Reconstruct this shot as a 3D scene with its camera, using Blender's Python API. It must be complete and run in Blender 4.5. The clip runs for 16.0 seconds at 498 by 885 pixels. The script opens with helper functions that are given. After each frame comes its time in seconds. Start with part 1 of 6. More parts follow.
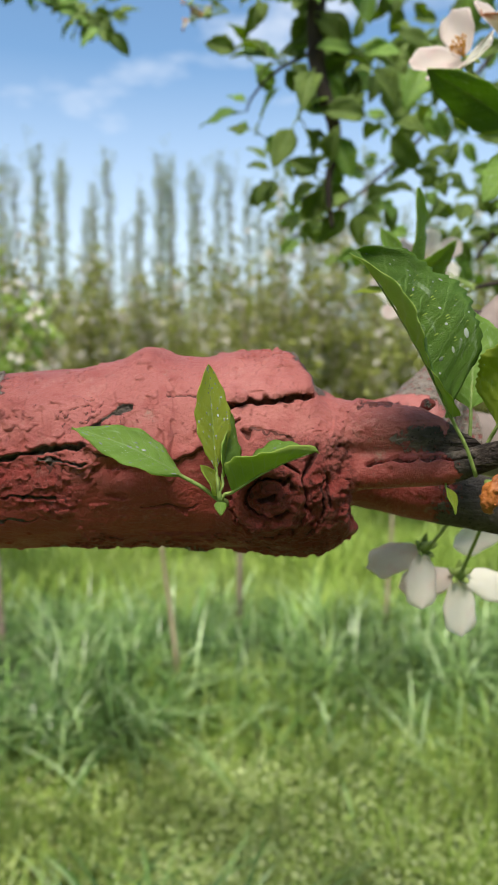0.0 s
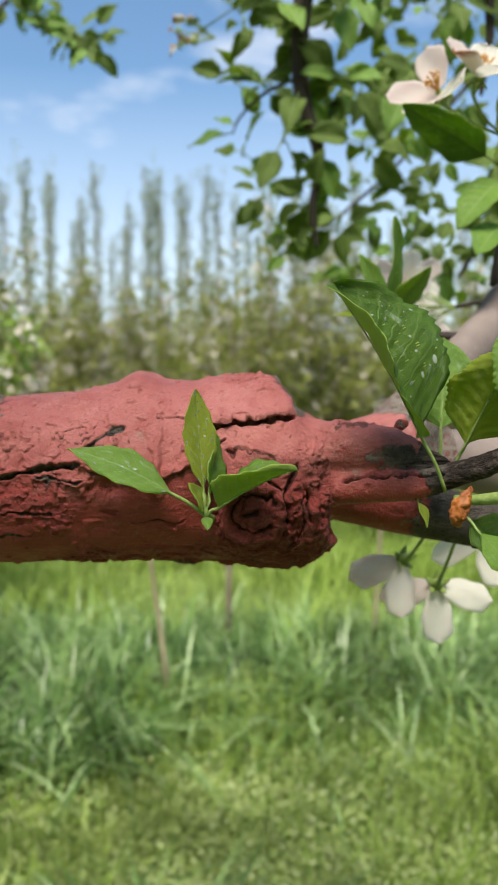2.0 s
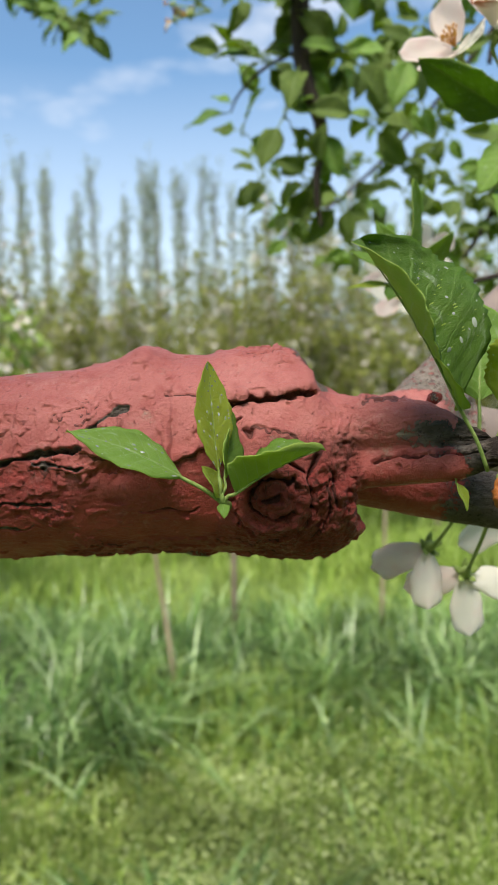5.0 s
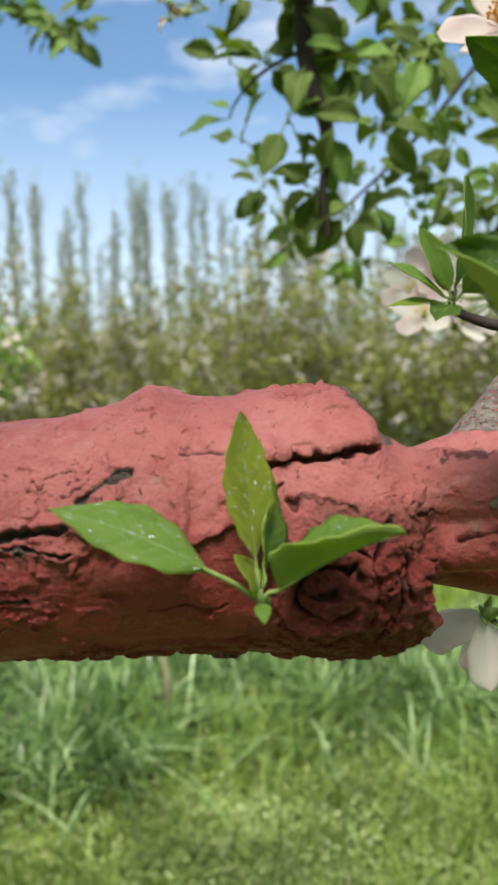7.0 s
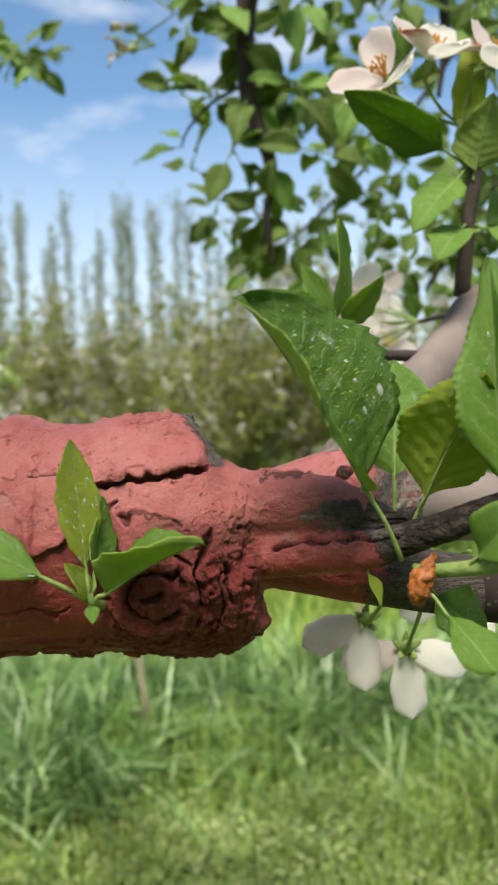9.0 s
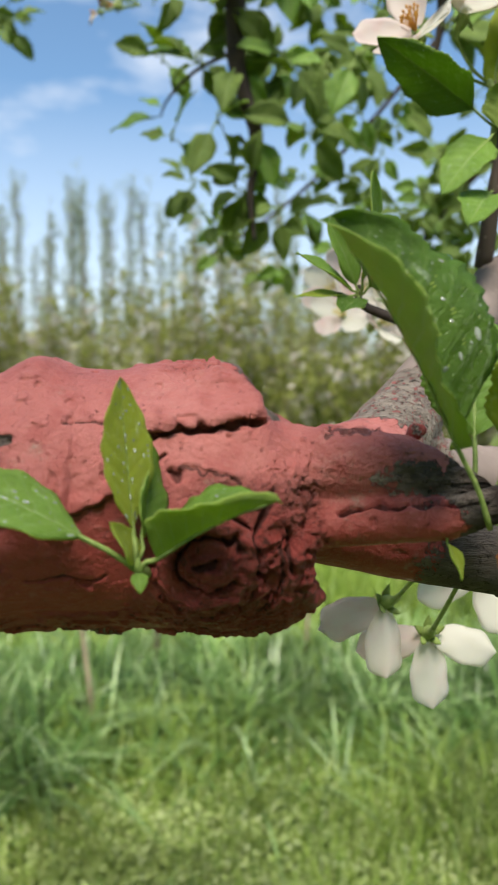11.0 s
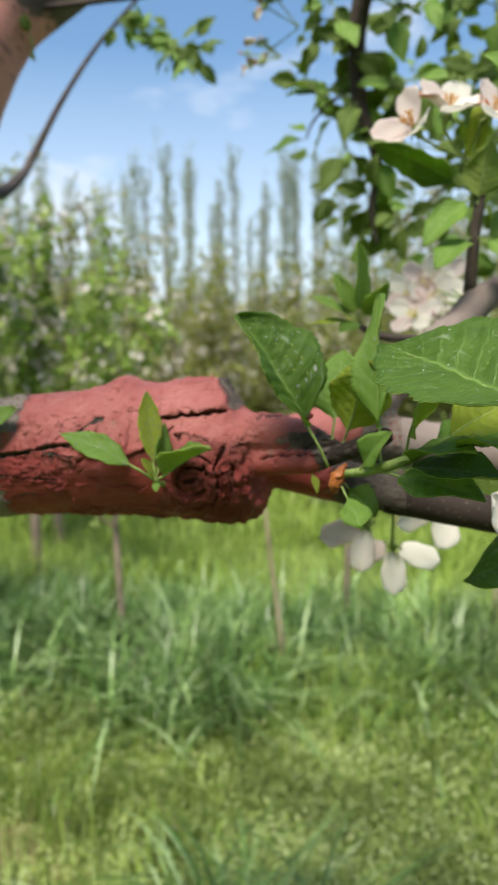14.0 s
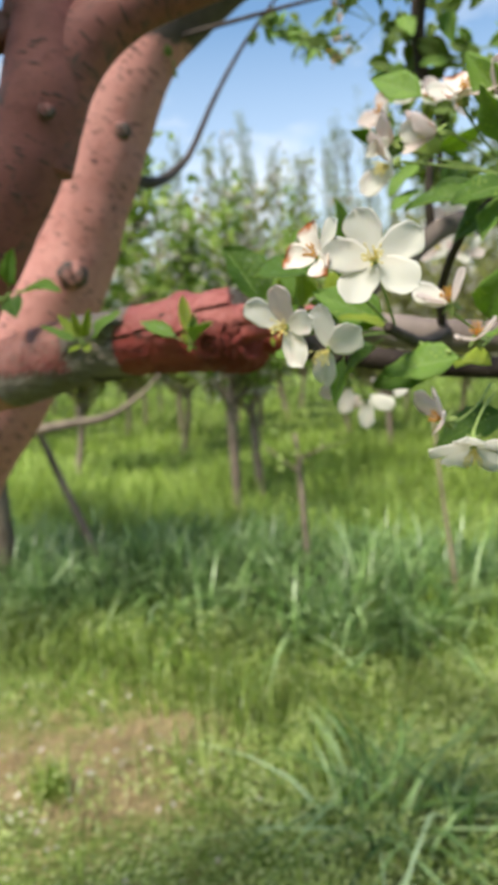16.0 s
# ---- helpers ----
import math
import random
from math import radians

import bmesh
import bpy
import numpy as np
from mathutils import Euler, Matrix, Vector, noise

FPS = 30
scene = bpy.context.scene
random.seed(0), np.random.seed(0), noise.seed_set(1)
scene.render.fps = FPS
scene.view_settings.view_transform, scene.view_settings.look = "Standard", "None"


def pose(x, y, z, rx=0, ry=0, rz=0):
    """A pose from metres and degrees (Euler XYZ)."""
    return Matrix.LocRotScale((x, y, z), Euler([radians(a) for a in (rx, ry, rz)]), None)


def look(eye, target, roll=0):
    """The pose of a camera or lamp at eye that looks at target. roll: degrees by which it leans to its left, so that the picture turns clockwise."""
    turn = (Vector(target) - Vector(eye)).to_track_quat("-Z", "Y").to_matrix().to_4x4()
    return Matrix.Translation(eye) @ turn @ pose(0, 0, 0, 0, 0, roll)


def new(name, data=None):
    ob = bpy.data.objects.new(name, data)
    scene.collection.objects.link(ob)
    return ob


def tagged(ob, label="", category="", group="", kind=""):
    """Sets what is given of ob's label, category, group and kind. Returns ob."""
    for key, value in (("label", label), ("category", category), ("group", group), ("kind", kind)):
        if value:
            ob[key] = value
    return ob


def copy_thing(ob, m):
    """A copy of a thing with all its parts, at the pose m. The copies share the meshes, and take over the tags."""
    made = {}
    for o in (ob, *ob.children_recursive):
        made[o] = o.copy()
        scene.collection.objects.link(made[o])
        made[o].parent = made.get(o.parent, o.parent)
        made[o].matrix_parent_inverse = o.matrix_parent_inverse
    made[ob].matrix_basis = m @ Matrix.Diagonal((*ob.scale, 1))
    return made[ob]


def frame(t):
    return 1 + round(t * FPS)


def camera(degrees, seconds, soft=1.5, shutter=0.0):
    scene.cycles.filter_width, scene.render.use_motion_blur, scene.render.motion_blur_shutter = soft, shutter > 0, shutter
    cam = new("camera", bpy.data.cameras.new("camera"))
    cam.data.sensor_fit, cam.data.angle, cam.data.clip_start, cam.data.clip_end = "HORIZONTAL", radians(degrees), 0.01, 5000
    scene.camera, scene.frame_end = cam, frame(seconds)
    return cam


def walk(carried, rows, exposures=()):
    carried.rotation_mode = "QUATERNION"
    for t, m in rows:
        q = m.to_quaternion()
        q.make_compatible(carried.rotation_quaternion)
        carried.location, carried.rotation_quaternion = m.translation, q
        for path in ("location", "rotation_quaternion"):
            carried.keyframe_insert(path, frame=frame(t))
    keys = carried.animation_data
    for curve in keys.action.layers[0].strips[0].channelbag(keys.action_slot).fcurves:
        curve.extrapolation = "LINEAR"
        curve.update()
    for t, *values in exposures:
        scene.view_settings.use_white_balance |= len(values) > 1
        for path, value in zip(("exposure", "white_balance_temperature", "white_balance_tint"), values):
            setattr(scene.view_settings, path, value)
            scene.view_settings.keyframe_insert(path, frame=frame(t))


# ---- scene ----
# ---- camera ----
cam = camera(35.0, 16.0)
cam.data.dof.use_dof = True
cam.data.dof.focus_distance = 0.222
cam.data.dof.aperture_fstop = cam.data.lens / 2.2
cam.data.dof.aperture_blades = 0
METRES, EYE, TILT, LEAN, TURN = 0.8, 1.2, -3.5, 0.0, 0.0
ROWS = [
    (0.0, 0.0, 0.0, 0.0, 0.0, -0.0, 0.0),
    (0.5, -0.0154, -0.0065, 0.004, -0.42, 0.3, 0.0),
    (1.0, -0.0211, -0.0125, 0.0012, -0.78, 0.63, -0.01),
    (1.5, -0.0108, -0.0237, 0.0009, -0.89, 0.82, 0.09),
    (2.0, 0.0016, -0.0197, 0.0024, -0.81, 0.92, 0.26),
    (2.5, 0.0016, -0.0088, -0.0031, -0.65, 0.9, 0.66),
    (3.0, -0.003, 0.0007, -0.0044, -0.57, 0.7, 1.04),
    (3.5, -0.0026, 0.0169, -0.0038, -0.63, 0.46, 1.28),
    (4.0, -0.0084, 0.0088, -0.0031, -0.75, 0.22, 1.31),
    (6.5, 0.0032, 0.0416, 0.0015, -0.65, 0.91, 1.69),
    (7.0, -0.0169, 0.0825, 0.0154, -1.26, 1.28, 2.01),
    (7.5, 0.0164, 0.0524, 0.019, -1.44, 1.72, 2.04),
    (8.0, 0.0322, 0.0373, 0.0119, -1.58, 2.11, 1.96),
    (8.5, 0.0295, 0.0517, 0.0185, -1.83, 2.33, 2.09),
    (9.0, 0.0279, 0.0498, 0.015, -2.27, 2.39, 2.43),
    (11.5, -0.0138, 0.0863, 0.005, -6.46, 1.51, 0.53),
    (12.0, -0.0198, 0.0829, 0.0057, -4.81, 1.33, 0.29),
    (12.5, 0.0069, 0.0457, 0.0102, -1.72, 1.08, 0.26),
    (13.0, 0.0493, -0.0205, 0.0096, 2.05, 0.75, 0.25),
    (13.5, 0.098, -0.1019, 0.0042, 5.81, 0.09, 0.13),
    (14.0, 0.1053, -0.1247, 0.0045, 9.08, -0.56, -0.11),
    (14.5, 0.1171, -0.1909, -0.0014, 11.87, -1.11, -0.15),
    (15.0, 0.1808, -0.2802, -0.0204, 14.93, -1.57, 0.4),
    (15.5, 0.2389, -0.324, -0.0455, 18.57, -2.05, 1.2),
    (16.0, 0.3541, -0.3928, -0.0773, 24.14, -2.87, 1.52),
]
walk(cam, [(t, pose(0, 0, EYE, TILT, LEAN, TURN) @ pose(METRES * x, METRES * y, METRES * z, 90 + pitch, roll, yaw)) for t, x, y, z, yaw, pitch, roll in ROWS])
scene.view_settings.exposure = 0.63

# ---- world and sun ----
SUN_EL, SUN_AZ = 57.0, 192.0
world = bpy.data.worlds.new("sky")
scene.world = world
world.use_nodes = True
wn, wl = world.node_tree.nodes, world.node_tree.links
wn.clear()
w_out = wn.new("ShaderNodeOutputWorld")
w_bg = wn.new("ShaderNodeBackground")
w_sky = wn.new("ShaderNodeTexSky")
w_sky.sky_type, w_sky.sun_disc = "NISHITA", False
w_sky.sun_elevation, w_sky.sun_rotation = radians(SUN_EL), radians(SUN_AZ)
w_sky.air_density, w_sky.dust_density, w_sky.ozone_density = 1.0, 0.4, 1.2
w_bg.inputs["Strength"].default_value = 0.104
w_tc = wn.new("ShaderNodeTexCoord")
w_map = wn.new("ShaderNodeMapping")
w_map.inputs["Scale"].default_value = (1.6, 1.6, 4.6)
w_map.inputs["Location"].default_value = (0.35, 0.1, 0.22)
w_noise = wn.new("ShaderNodeTexNoise")
w_noise.inputs["Scale"].default_value, w_noise.inputs["Detail"].default_value = 2.2, 7.0
w_noise.inputs["Roughness"].default_value = 0.56
w_ramp = wn.new("ShaderNodeValToRGB")
w_ramp.color_ramp.elements[0].position, w_ramp.color_ramp.elements[1].position = 0.53, 0.74
w_sep = wn.new("ShaderNodeSeparateXYZ")
w_low = wn.new("ShaderNodeMapRange")
w_low.inputs["From Min"].default_value, w_low.inputs["From Max"].default_value = 0.38, 0.10
w_low.inputs["To Min"].default_value, w_low.inputs["To Max"].default_value = 0.0, 0.78
w_max = wn.new("ShaderNodeMath")
w_max.operation, w_max.use_clamp = "ADD", True
w_mul = wn.new("ShaderNodeMath")
w_mul.operation, w_mul.use_clamp = "MULTIPLY", True
w_mul.inputs[1].default_value = 0.85
w_mix = wn.new("ShaderNodeMix")
w_mix.data_type = "RGBA"
w_mix.inputs["B"].default_value = (6.6, 6.9, 7.4, 1)
wl.new(w_tc.outputs["Generated"], w_map.inputs["Vector"])
wl.new(w_map.outputs["Vector"], w_noise.inputs["Vector"])
wl.new(w_noise.outputs["Fac"], w_ramp.inputs["Fac"])
wl.new(w_tc.outputs["Generated"], w_sep.inputs["Vector"])
wl.new(w_sep.outputs["Z"], w_low.inputs["Value"])
wl.new(w_ramp.outputs["Color"], w_max.inputs[0])
wl.new(w_low.outputs["Result"], w_max.inputs[1])
wl.new(w_max.outputs["Value"], w_mul.inputs[0])
wl.new(w_mul.outputs["Value"], w_mix.inputs["Factor"])
w_tint = wn.new("ShaderNodeMix")
w_tint.data_type, w_tint.blend_type = "RGBA", "MULTIPLY"
w_tint.inputs["Factor"].default_value = 1.0
w_tint.inputs["B"].default_value = (1.0, 1.17, 1.20, 1)
wl.new(w_sky.outputs["Color"], w_tint.inputs["A"])
wl.new(w_tint.outputs["Result"], w_mix.inputs["A"])
wl.new(w_mix.outputs["Result"], w_bg.inputs["Color"])
wl.new(w_bg.outputs["Background"], w_out.inputs["Surface"])

sun_data = bpy.data.lights.new("sun", "SUN")
sun_data.energy, sun_data.angle, sun_data.color = 5.15, radians(24), (1.0, 0.93, 0.80)
sun_ob = new("sun", sun_data)
_a, _e = radians(SUN_AZ), radians(SUN_EL)
sun_ob.matrix_basis = look(Vector((math.sin(_a) * math.cos(_e), math.cos(_a) * math.cos(_e), math.sin(_e))) * 30, (0, 0, 0))


# ---- materials ----
class Mat:
    """A node material under construction."""

    def __init__(self, name, rough=0.7, spec=0.4):
        self.m = bpy.data.materials.new(name)
        self.m.use_nodes = True
        self.n, self.l = self.m.node_tree.nodes, self.m.node_tree.links
        self.bsdf = self.n["Principled BSDF"]
        self.out = self.n["Material Output"]
        self.bsdf.inputs["Roughness"].default_value = rough
        self.bsdf.inputs["Specular IOR Level"].default_value = spec
        self._tc = None

    def put(self, sock, v):
        if hasattr(v, "is_output"):
            self.l.new(v, sock)
        elif isinstance(v, tuple) and len(v) == 3 and sock.type == "RGBA":
            sock.default_value = (*v, 1)
        else:
            sock.default_value = v

    def coord(self, which="Object"):
        if self._tc is None:
            self._tc = self.n.new("ShaderNodeTexCoord")
        return self._tc.outputs[which]

    def noise(self, scale, detail=4.0, rough=0.55, vec=None, stretch=None, dist=0.0):
        v = self.coord() if vec is None else vec
        if stretch:
            mp = self.n.new("ShaderNodeMapping")
            mp.inputs["Scale"].default_value = stretch
            self.l.new(v, mp.inputs["Vector"])
            v = mp.outputs["Vector"]
        t = self.n.new("ShaderNodeTexNoise")
        t.inputs["Scale"].default_value, t.inputs["Detail"].default_value = scale, detail
        t.inputs["Roughness"].default_value, t.inputs["Distortion"].default_value = rough, dist
        self.l.new(v, t.inputs["Vector"])
        return t.outputs["Fac"]

    def voronoi(self, scale, vec=None, stretch=None, feature="F1", rand=1.0):
        v = self.coord() if vec is None else vec
        if stretch:
            mp = self.n.new("ShaderNodeMapping")
            mp.inputs["Scale"].default_value = stretch
            self.l.new(v, mp.inputs["Vector"])
            v = mp.outputs["Vector"]
        t = self.n.new("ShaderNodeTexVoronoi")
        t.feature = feature
        t.inputs["Scale"].default_value, t.inputs["Randomness"].default_value = scale, rand
        self.l.new(v, t.inputs["Vector"])
        return t.outputs["Distance"]

    def math(self, op, a, b=0.0, clamp=False):
        t = self.n.new("ShaderNodeMath")
        t.operation, t.use_clamp = op, clamp
        self.put(t.inputs[0], a)
        self.put(t.inputs[1], b)
        return t.outputs[0]

    def range(self, v, a, b, c=0.0, d=1.0):
        t = self.n.new("ShaderNodeMapRange")
        for k, x in zip(("From Min", "From Max", "To Min", "To Max"), (a, b, c, d)):
            t.inputs[k].default_value = x
        self.put(t.inputs["Value"], v)
        return t.outputs["Result"]

    def mix(self, fac, a, b, mode="MIX"):
        t = self.n.new("ShaderNodeMix")
        t.data_type, t.blend_type = "RGBA", mode
        self.put(t.inputs["Factor"], fac)
        self.put(t.inputs["A"], a)
        self.put(t.inputs["B"], b)
        return t.outputs["Result"]

    def attr(self, name):
        t = self.n.new("ShaderNodeAttribute")
        t.attribute_name = name
        return t.outputs["Fac"]

    def island(self):
        return self.n.new("ShaderNodeNewGeometry").outputs["Random Per Island"]

    def rand(self):
        return self.n.new("ShaderNodeObjectInfo").outputs["Random"]

    def bump(self, h, strength, dist):
        t = self.n.new("ShaderNodeBump")
        t.inputs["Strength"].default_value, t.inputs["Distance"].default_value = strength, dist
        self.l.new(h, t.inputs["Height"])
        self.l.new(t.outputs["Normal"], self.bsdf.inputs["Normal"])
        return t.outputs["Normal"]

    def color(self, c):
        self.put(self.bsdf.inputs["Base Color"], c)

    def thin(self, c, amount):
        """Light that passes through a leaf or petal."""
        tr = self.n.new("ShaderNodeBsdfTranslucent")
        self.put(tr.inputs["Color"], c)
        mx = self.n.new("ShaderNodeMixShader")
        mx.inputs[0].default_value = amount
        self.l.new(self.bsdf.outputs[0], mx.inputs[1])
        self.l.new(tr.outputs[0], mx.inputs[2])
        self.l.new(mx.outputs[0], self.out.inputs["Surface"])


def make_paint_bark():
    """Flaking red oil paint over grey-brown bark; the mask 'paint' says where paint still holds, 'dark' where wood is
    darker, 'scab' where the coat is crumpled. Two more masks put the shade of creases and the sheen of the top into the
    colour; the latter also pales the old paint at the left end.
    """
    k = Mat("red_paint_on_bark", 0.5, 0.32)
    big, mid, fine = k.noise(28, 4), k.noise(130, 5, 0.6), k.noise(900, 5, 0.65)
    scab = k.attr("scab")
    # Deeper red low, paler red high: the top's sheen painted into the coat.
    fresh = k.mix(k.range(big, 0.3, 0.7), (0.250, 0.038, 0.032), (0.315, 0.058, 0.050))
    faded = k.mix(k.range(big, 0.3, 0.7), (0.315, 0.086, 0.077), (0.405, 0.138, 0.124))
    red = k.mix(k.range(k.math("ADD", k.attr("toplit_or_old"), k.math("MULTIPLY", k.math("SUBTRACT", k.noise(60, 5, 0.65), 0.5), 0.9)), 0.25, 0.75), fresh, faded)
    red = k.mix(k.range(k.attr("toplit_or_old"), 1.15, 1.75), red, (0.43, 0.195, 0.165))
    red = k.mix(k.range(mid, 0.50, 0.78, 0.0, 0.7), red, (0.225, 0.036, 0.030))
    red = k.mix(k.range(fine, 0.56, 0.74, 0.0, 0.5), red, (0.42, 0.150, 0.128))
    # chalky scuffs and places rubbed thin, the grey wood showing through
    chalk = k.math("MULTIPLY", k.range(k.noise(75, 5, 0.7, stretch=(0.5, 1, 1)), 0.58, 0.72), k.range(k.noise(520, 4, 0.7), 0.45, 0.60))
    red = k.mix(k.math("MULTIPLY", chalk, 0.55), red, (0.50, 0.27, 0.24))
    worn = k.math("MULTIPLY", k.range(k.noise(46, 6, 0.7), 0.59, 0.66), k.range(k.noise(300, 5, 0.75), 0.44, 0.60))
    red = k.mix(k.math("MULTIPLY", worn, 0.75), red, (0.27, 0.19, 0.15))
    # darker pores and vein lines, strongest where the coat is crumpled
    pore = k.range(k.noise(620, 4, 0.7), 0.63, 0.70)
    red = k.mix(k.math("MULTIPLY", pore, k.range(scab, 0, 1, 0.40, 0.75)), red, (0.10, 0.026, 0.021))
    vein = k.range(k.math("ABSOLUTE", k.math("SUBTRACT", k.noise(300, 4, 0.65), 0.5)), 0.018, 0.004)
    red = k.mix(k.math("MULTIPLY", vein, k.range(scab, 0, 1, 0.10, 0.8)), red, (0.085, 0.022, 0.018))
    # shade under lips, in creases and round flakes, painted as dark brown
    shade_mask = k.range(k.math("ADD", k.attr("crease_shade"), k.math("MULTIPLY", k.math("SUBTRACT", k.noise(650, 5, 0.7), 0.5), 1.4)), 0.40, 0.62)
    red = k.mix(k.math("MULTIPLY", shade_mask, 0.85), red, (0.075, 0.022, 0.018))
    bark = k.mix(k.range(k.noise(170, 6, 0.7, stretch=(0.25, 1, 1)), 0.35, 0.65), (0.25, 0.205, 0.175), (0.44, 0.37, 0.315))
    bark = k.mix(k.range(k.noise(520, 5, 0.75), 0.55, 0.64), bark, (0.055, 0.043, 0.035))
    dark_wood = k.mix(k.range(k.noise(420, 5, 0.75, stretch=(0.4, 1, 1)), 0.50, 0.68), (0.034, 0.024, 0.020), (0.125, 0.098, 0.082))
    bark = k.mix(k.attr("dark"), bark, dark_wood)
    p = k.math("ADD", k.attr("paint"), k.math("MULTIPLY", k.math("SUBTRACT", k.noise(380, 6, 0.72), 0.5), 1.5))
    p = k.range(p, 0.46, 0.54)
    k.color(k.mix(p, bark, red))
    k.put(k.bsdf.inputs["Roughness"], k.math("ADD", k.range(p, 0, 1, 0.85, 0.42), k.range(mid, 0.35, 0.65, 0.0, 0.16)))
    fibre = k.noise(420, 5, 0.75, stretch=(0.22, 1, 1))
    h = k.math("ADD", k.math("MULTIPLY", mid, 0.30), k.math("MULTIPLY", fine, 0.34))
    h = k.math("ADD", h, k.math("MULTIPLY", p, 0.30))
    h = k.math("SUBTRACT", h, k.math("MULTIPLY", pore, 0.25))
    h = k.math("ADD", h, k.math("MULTIPLY", k.math("SUBTRACT", 1.0, p), k.math("MULTIPLY", fibre, 2.4)))
    h = k.math("ADD", h, k.math("MULTIPLY", scab, k.math("MULTIPLY", k.noise(520, 6, 0.78), 1.2)))
    k.bump(h, 1.0, 0.0021)
    return k.m


def make_limb_paint(name, low, high, rub):
    """Older paint on the limbs with dark cross-wise lenticels."""
    k = Mat(name, 0.66, 0.3)
    along = k.coord("UV")
    marks = k.voronoi(1.0, along, (36, 150, 1))
    marks2 = k.voronoi(1.0, along, (62, 260, 1))
    big, mid, fine = k.noise(9, 5), k.noise(60, 5), k.noise(320, 4, 0.65)
    red = k.mix(k.range(big, 0.3, 0.7), low, high)
    red = k.mix(k.range(mid, 0.5, 0.8, 0.0, 0.8), red, rub)
    red = k.mix(k.range(fine, 0.55, 0.75, 0.0, 0.4), red, tuple(min(1.0, v * 1.25) for v in high))
    bark = k.mix(mid, (0.040, 0.030, 0.026), (0.125, 0.095, 0.082))
    p = k.range(k.math("ADD", k.attr("paint"), k.math("MULTIPLY", k.math("SUBTRACT", k.noise(45, 6), 0.5), 1.1)), 0.42, 0.58)
    col = k.mix(p, bark, red)
    spot = k.math("MAXIMUM", k.range(marks, 0.27, 0.18), k.range(marks2, 0.20, 0.13), True)
    spot = k.math("MULTIPLY", spot, k.range(k.noise(18, 3), 0.30, 0.45))
    col = k.mix(k.math("MULTIPLY", spot, 0.9), col, (0.075, 0.040, 0.034))
    k.color(col)
    h = k.math("ADD", k.math("MULTIPLY", mid, 0.7), k.math("MULTIPLY", spot, 0.6))
    k.bump(k.math("ADD", h, k.math("MULTIPLY", fine, 0.3)), 0.5, 0.004)
    return k.m


def make_bark(name, dark, light, scale=70.0, spec=0.3, dist=0.0015):
    k = Mat(name, 0.8, spec)
    n1, n2 = k.noise(scale, 6, stretch=(1, 1, 0.5)), k.noise(scale * 0.2, 3)
    c = k.mix(k.range(n1, 0.3, 0.7), dark, light)
    c = k.mix(k.range(n2, 0.45, 0.75), c, tuple(v * 1.35 for v in light))
    lent = k.range(k.voronoi(scale * 3.2), 0.22, 0.1)
    k.color(k.mix(k.math("MULTIPLY", lent, 0.3), c, (0.28, 0.24, 0.20)))
    k.bump(n1, 0.6, dist)
    return k.m


def vein_nodes(k, count=8.0):
    """Midrib and side veins in the leaf's own coordinates (x across, y along)."""
    s = k.n.new("ShaderNodeSeparateXYZ")
    k.l.new(k.coord("UV"), s.inputs[0])
    side = k.math("ABSOLUTE", k.math("SUBTRACT", s.outputs["X"], 0.5))
    rib = k.range(side, 0.030, 0.008)
    slant = k.math("SUBTRACT", s.outputs["Y"], k.math("MULTIPLY", side, 0.42))
    wob = k.math("MULTIPLY", k.noise(6, 3, vec=k.coord("UV")), 0.06)
    ph = k.math("FRACT", k.math("MULTIPLY", k.math("ADD", slant, wob), count))
    lat = k.math("MULTIPLY", k.range(k.math("ABSOLUTE", k.math("SUBTRACT", ph, 0.5)), 0.07, 0.01), k.range(side, 0.5, 0.2, 0.25, 1.0))
    net = k.range(k.voronoi(1.0, k.coord("UV"), (46, 70, 1), "DISTANCE_TO_EDGE"), 0.14, 0.0)
    return rib, lat, net


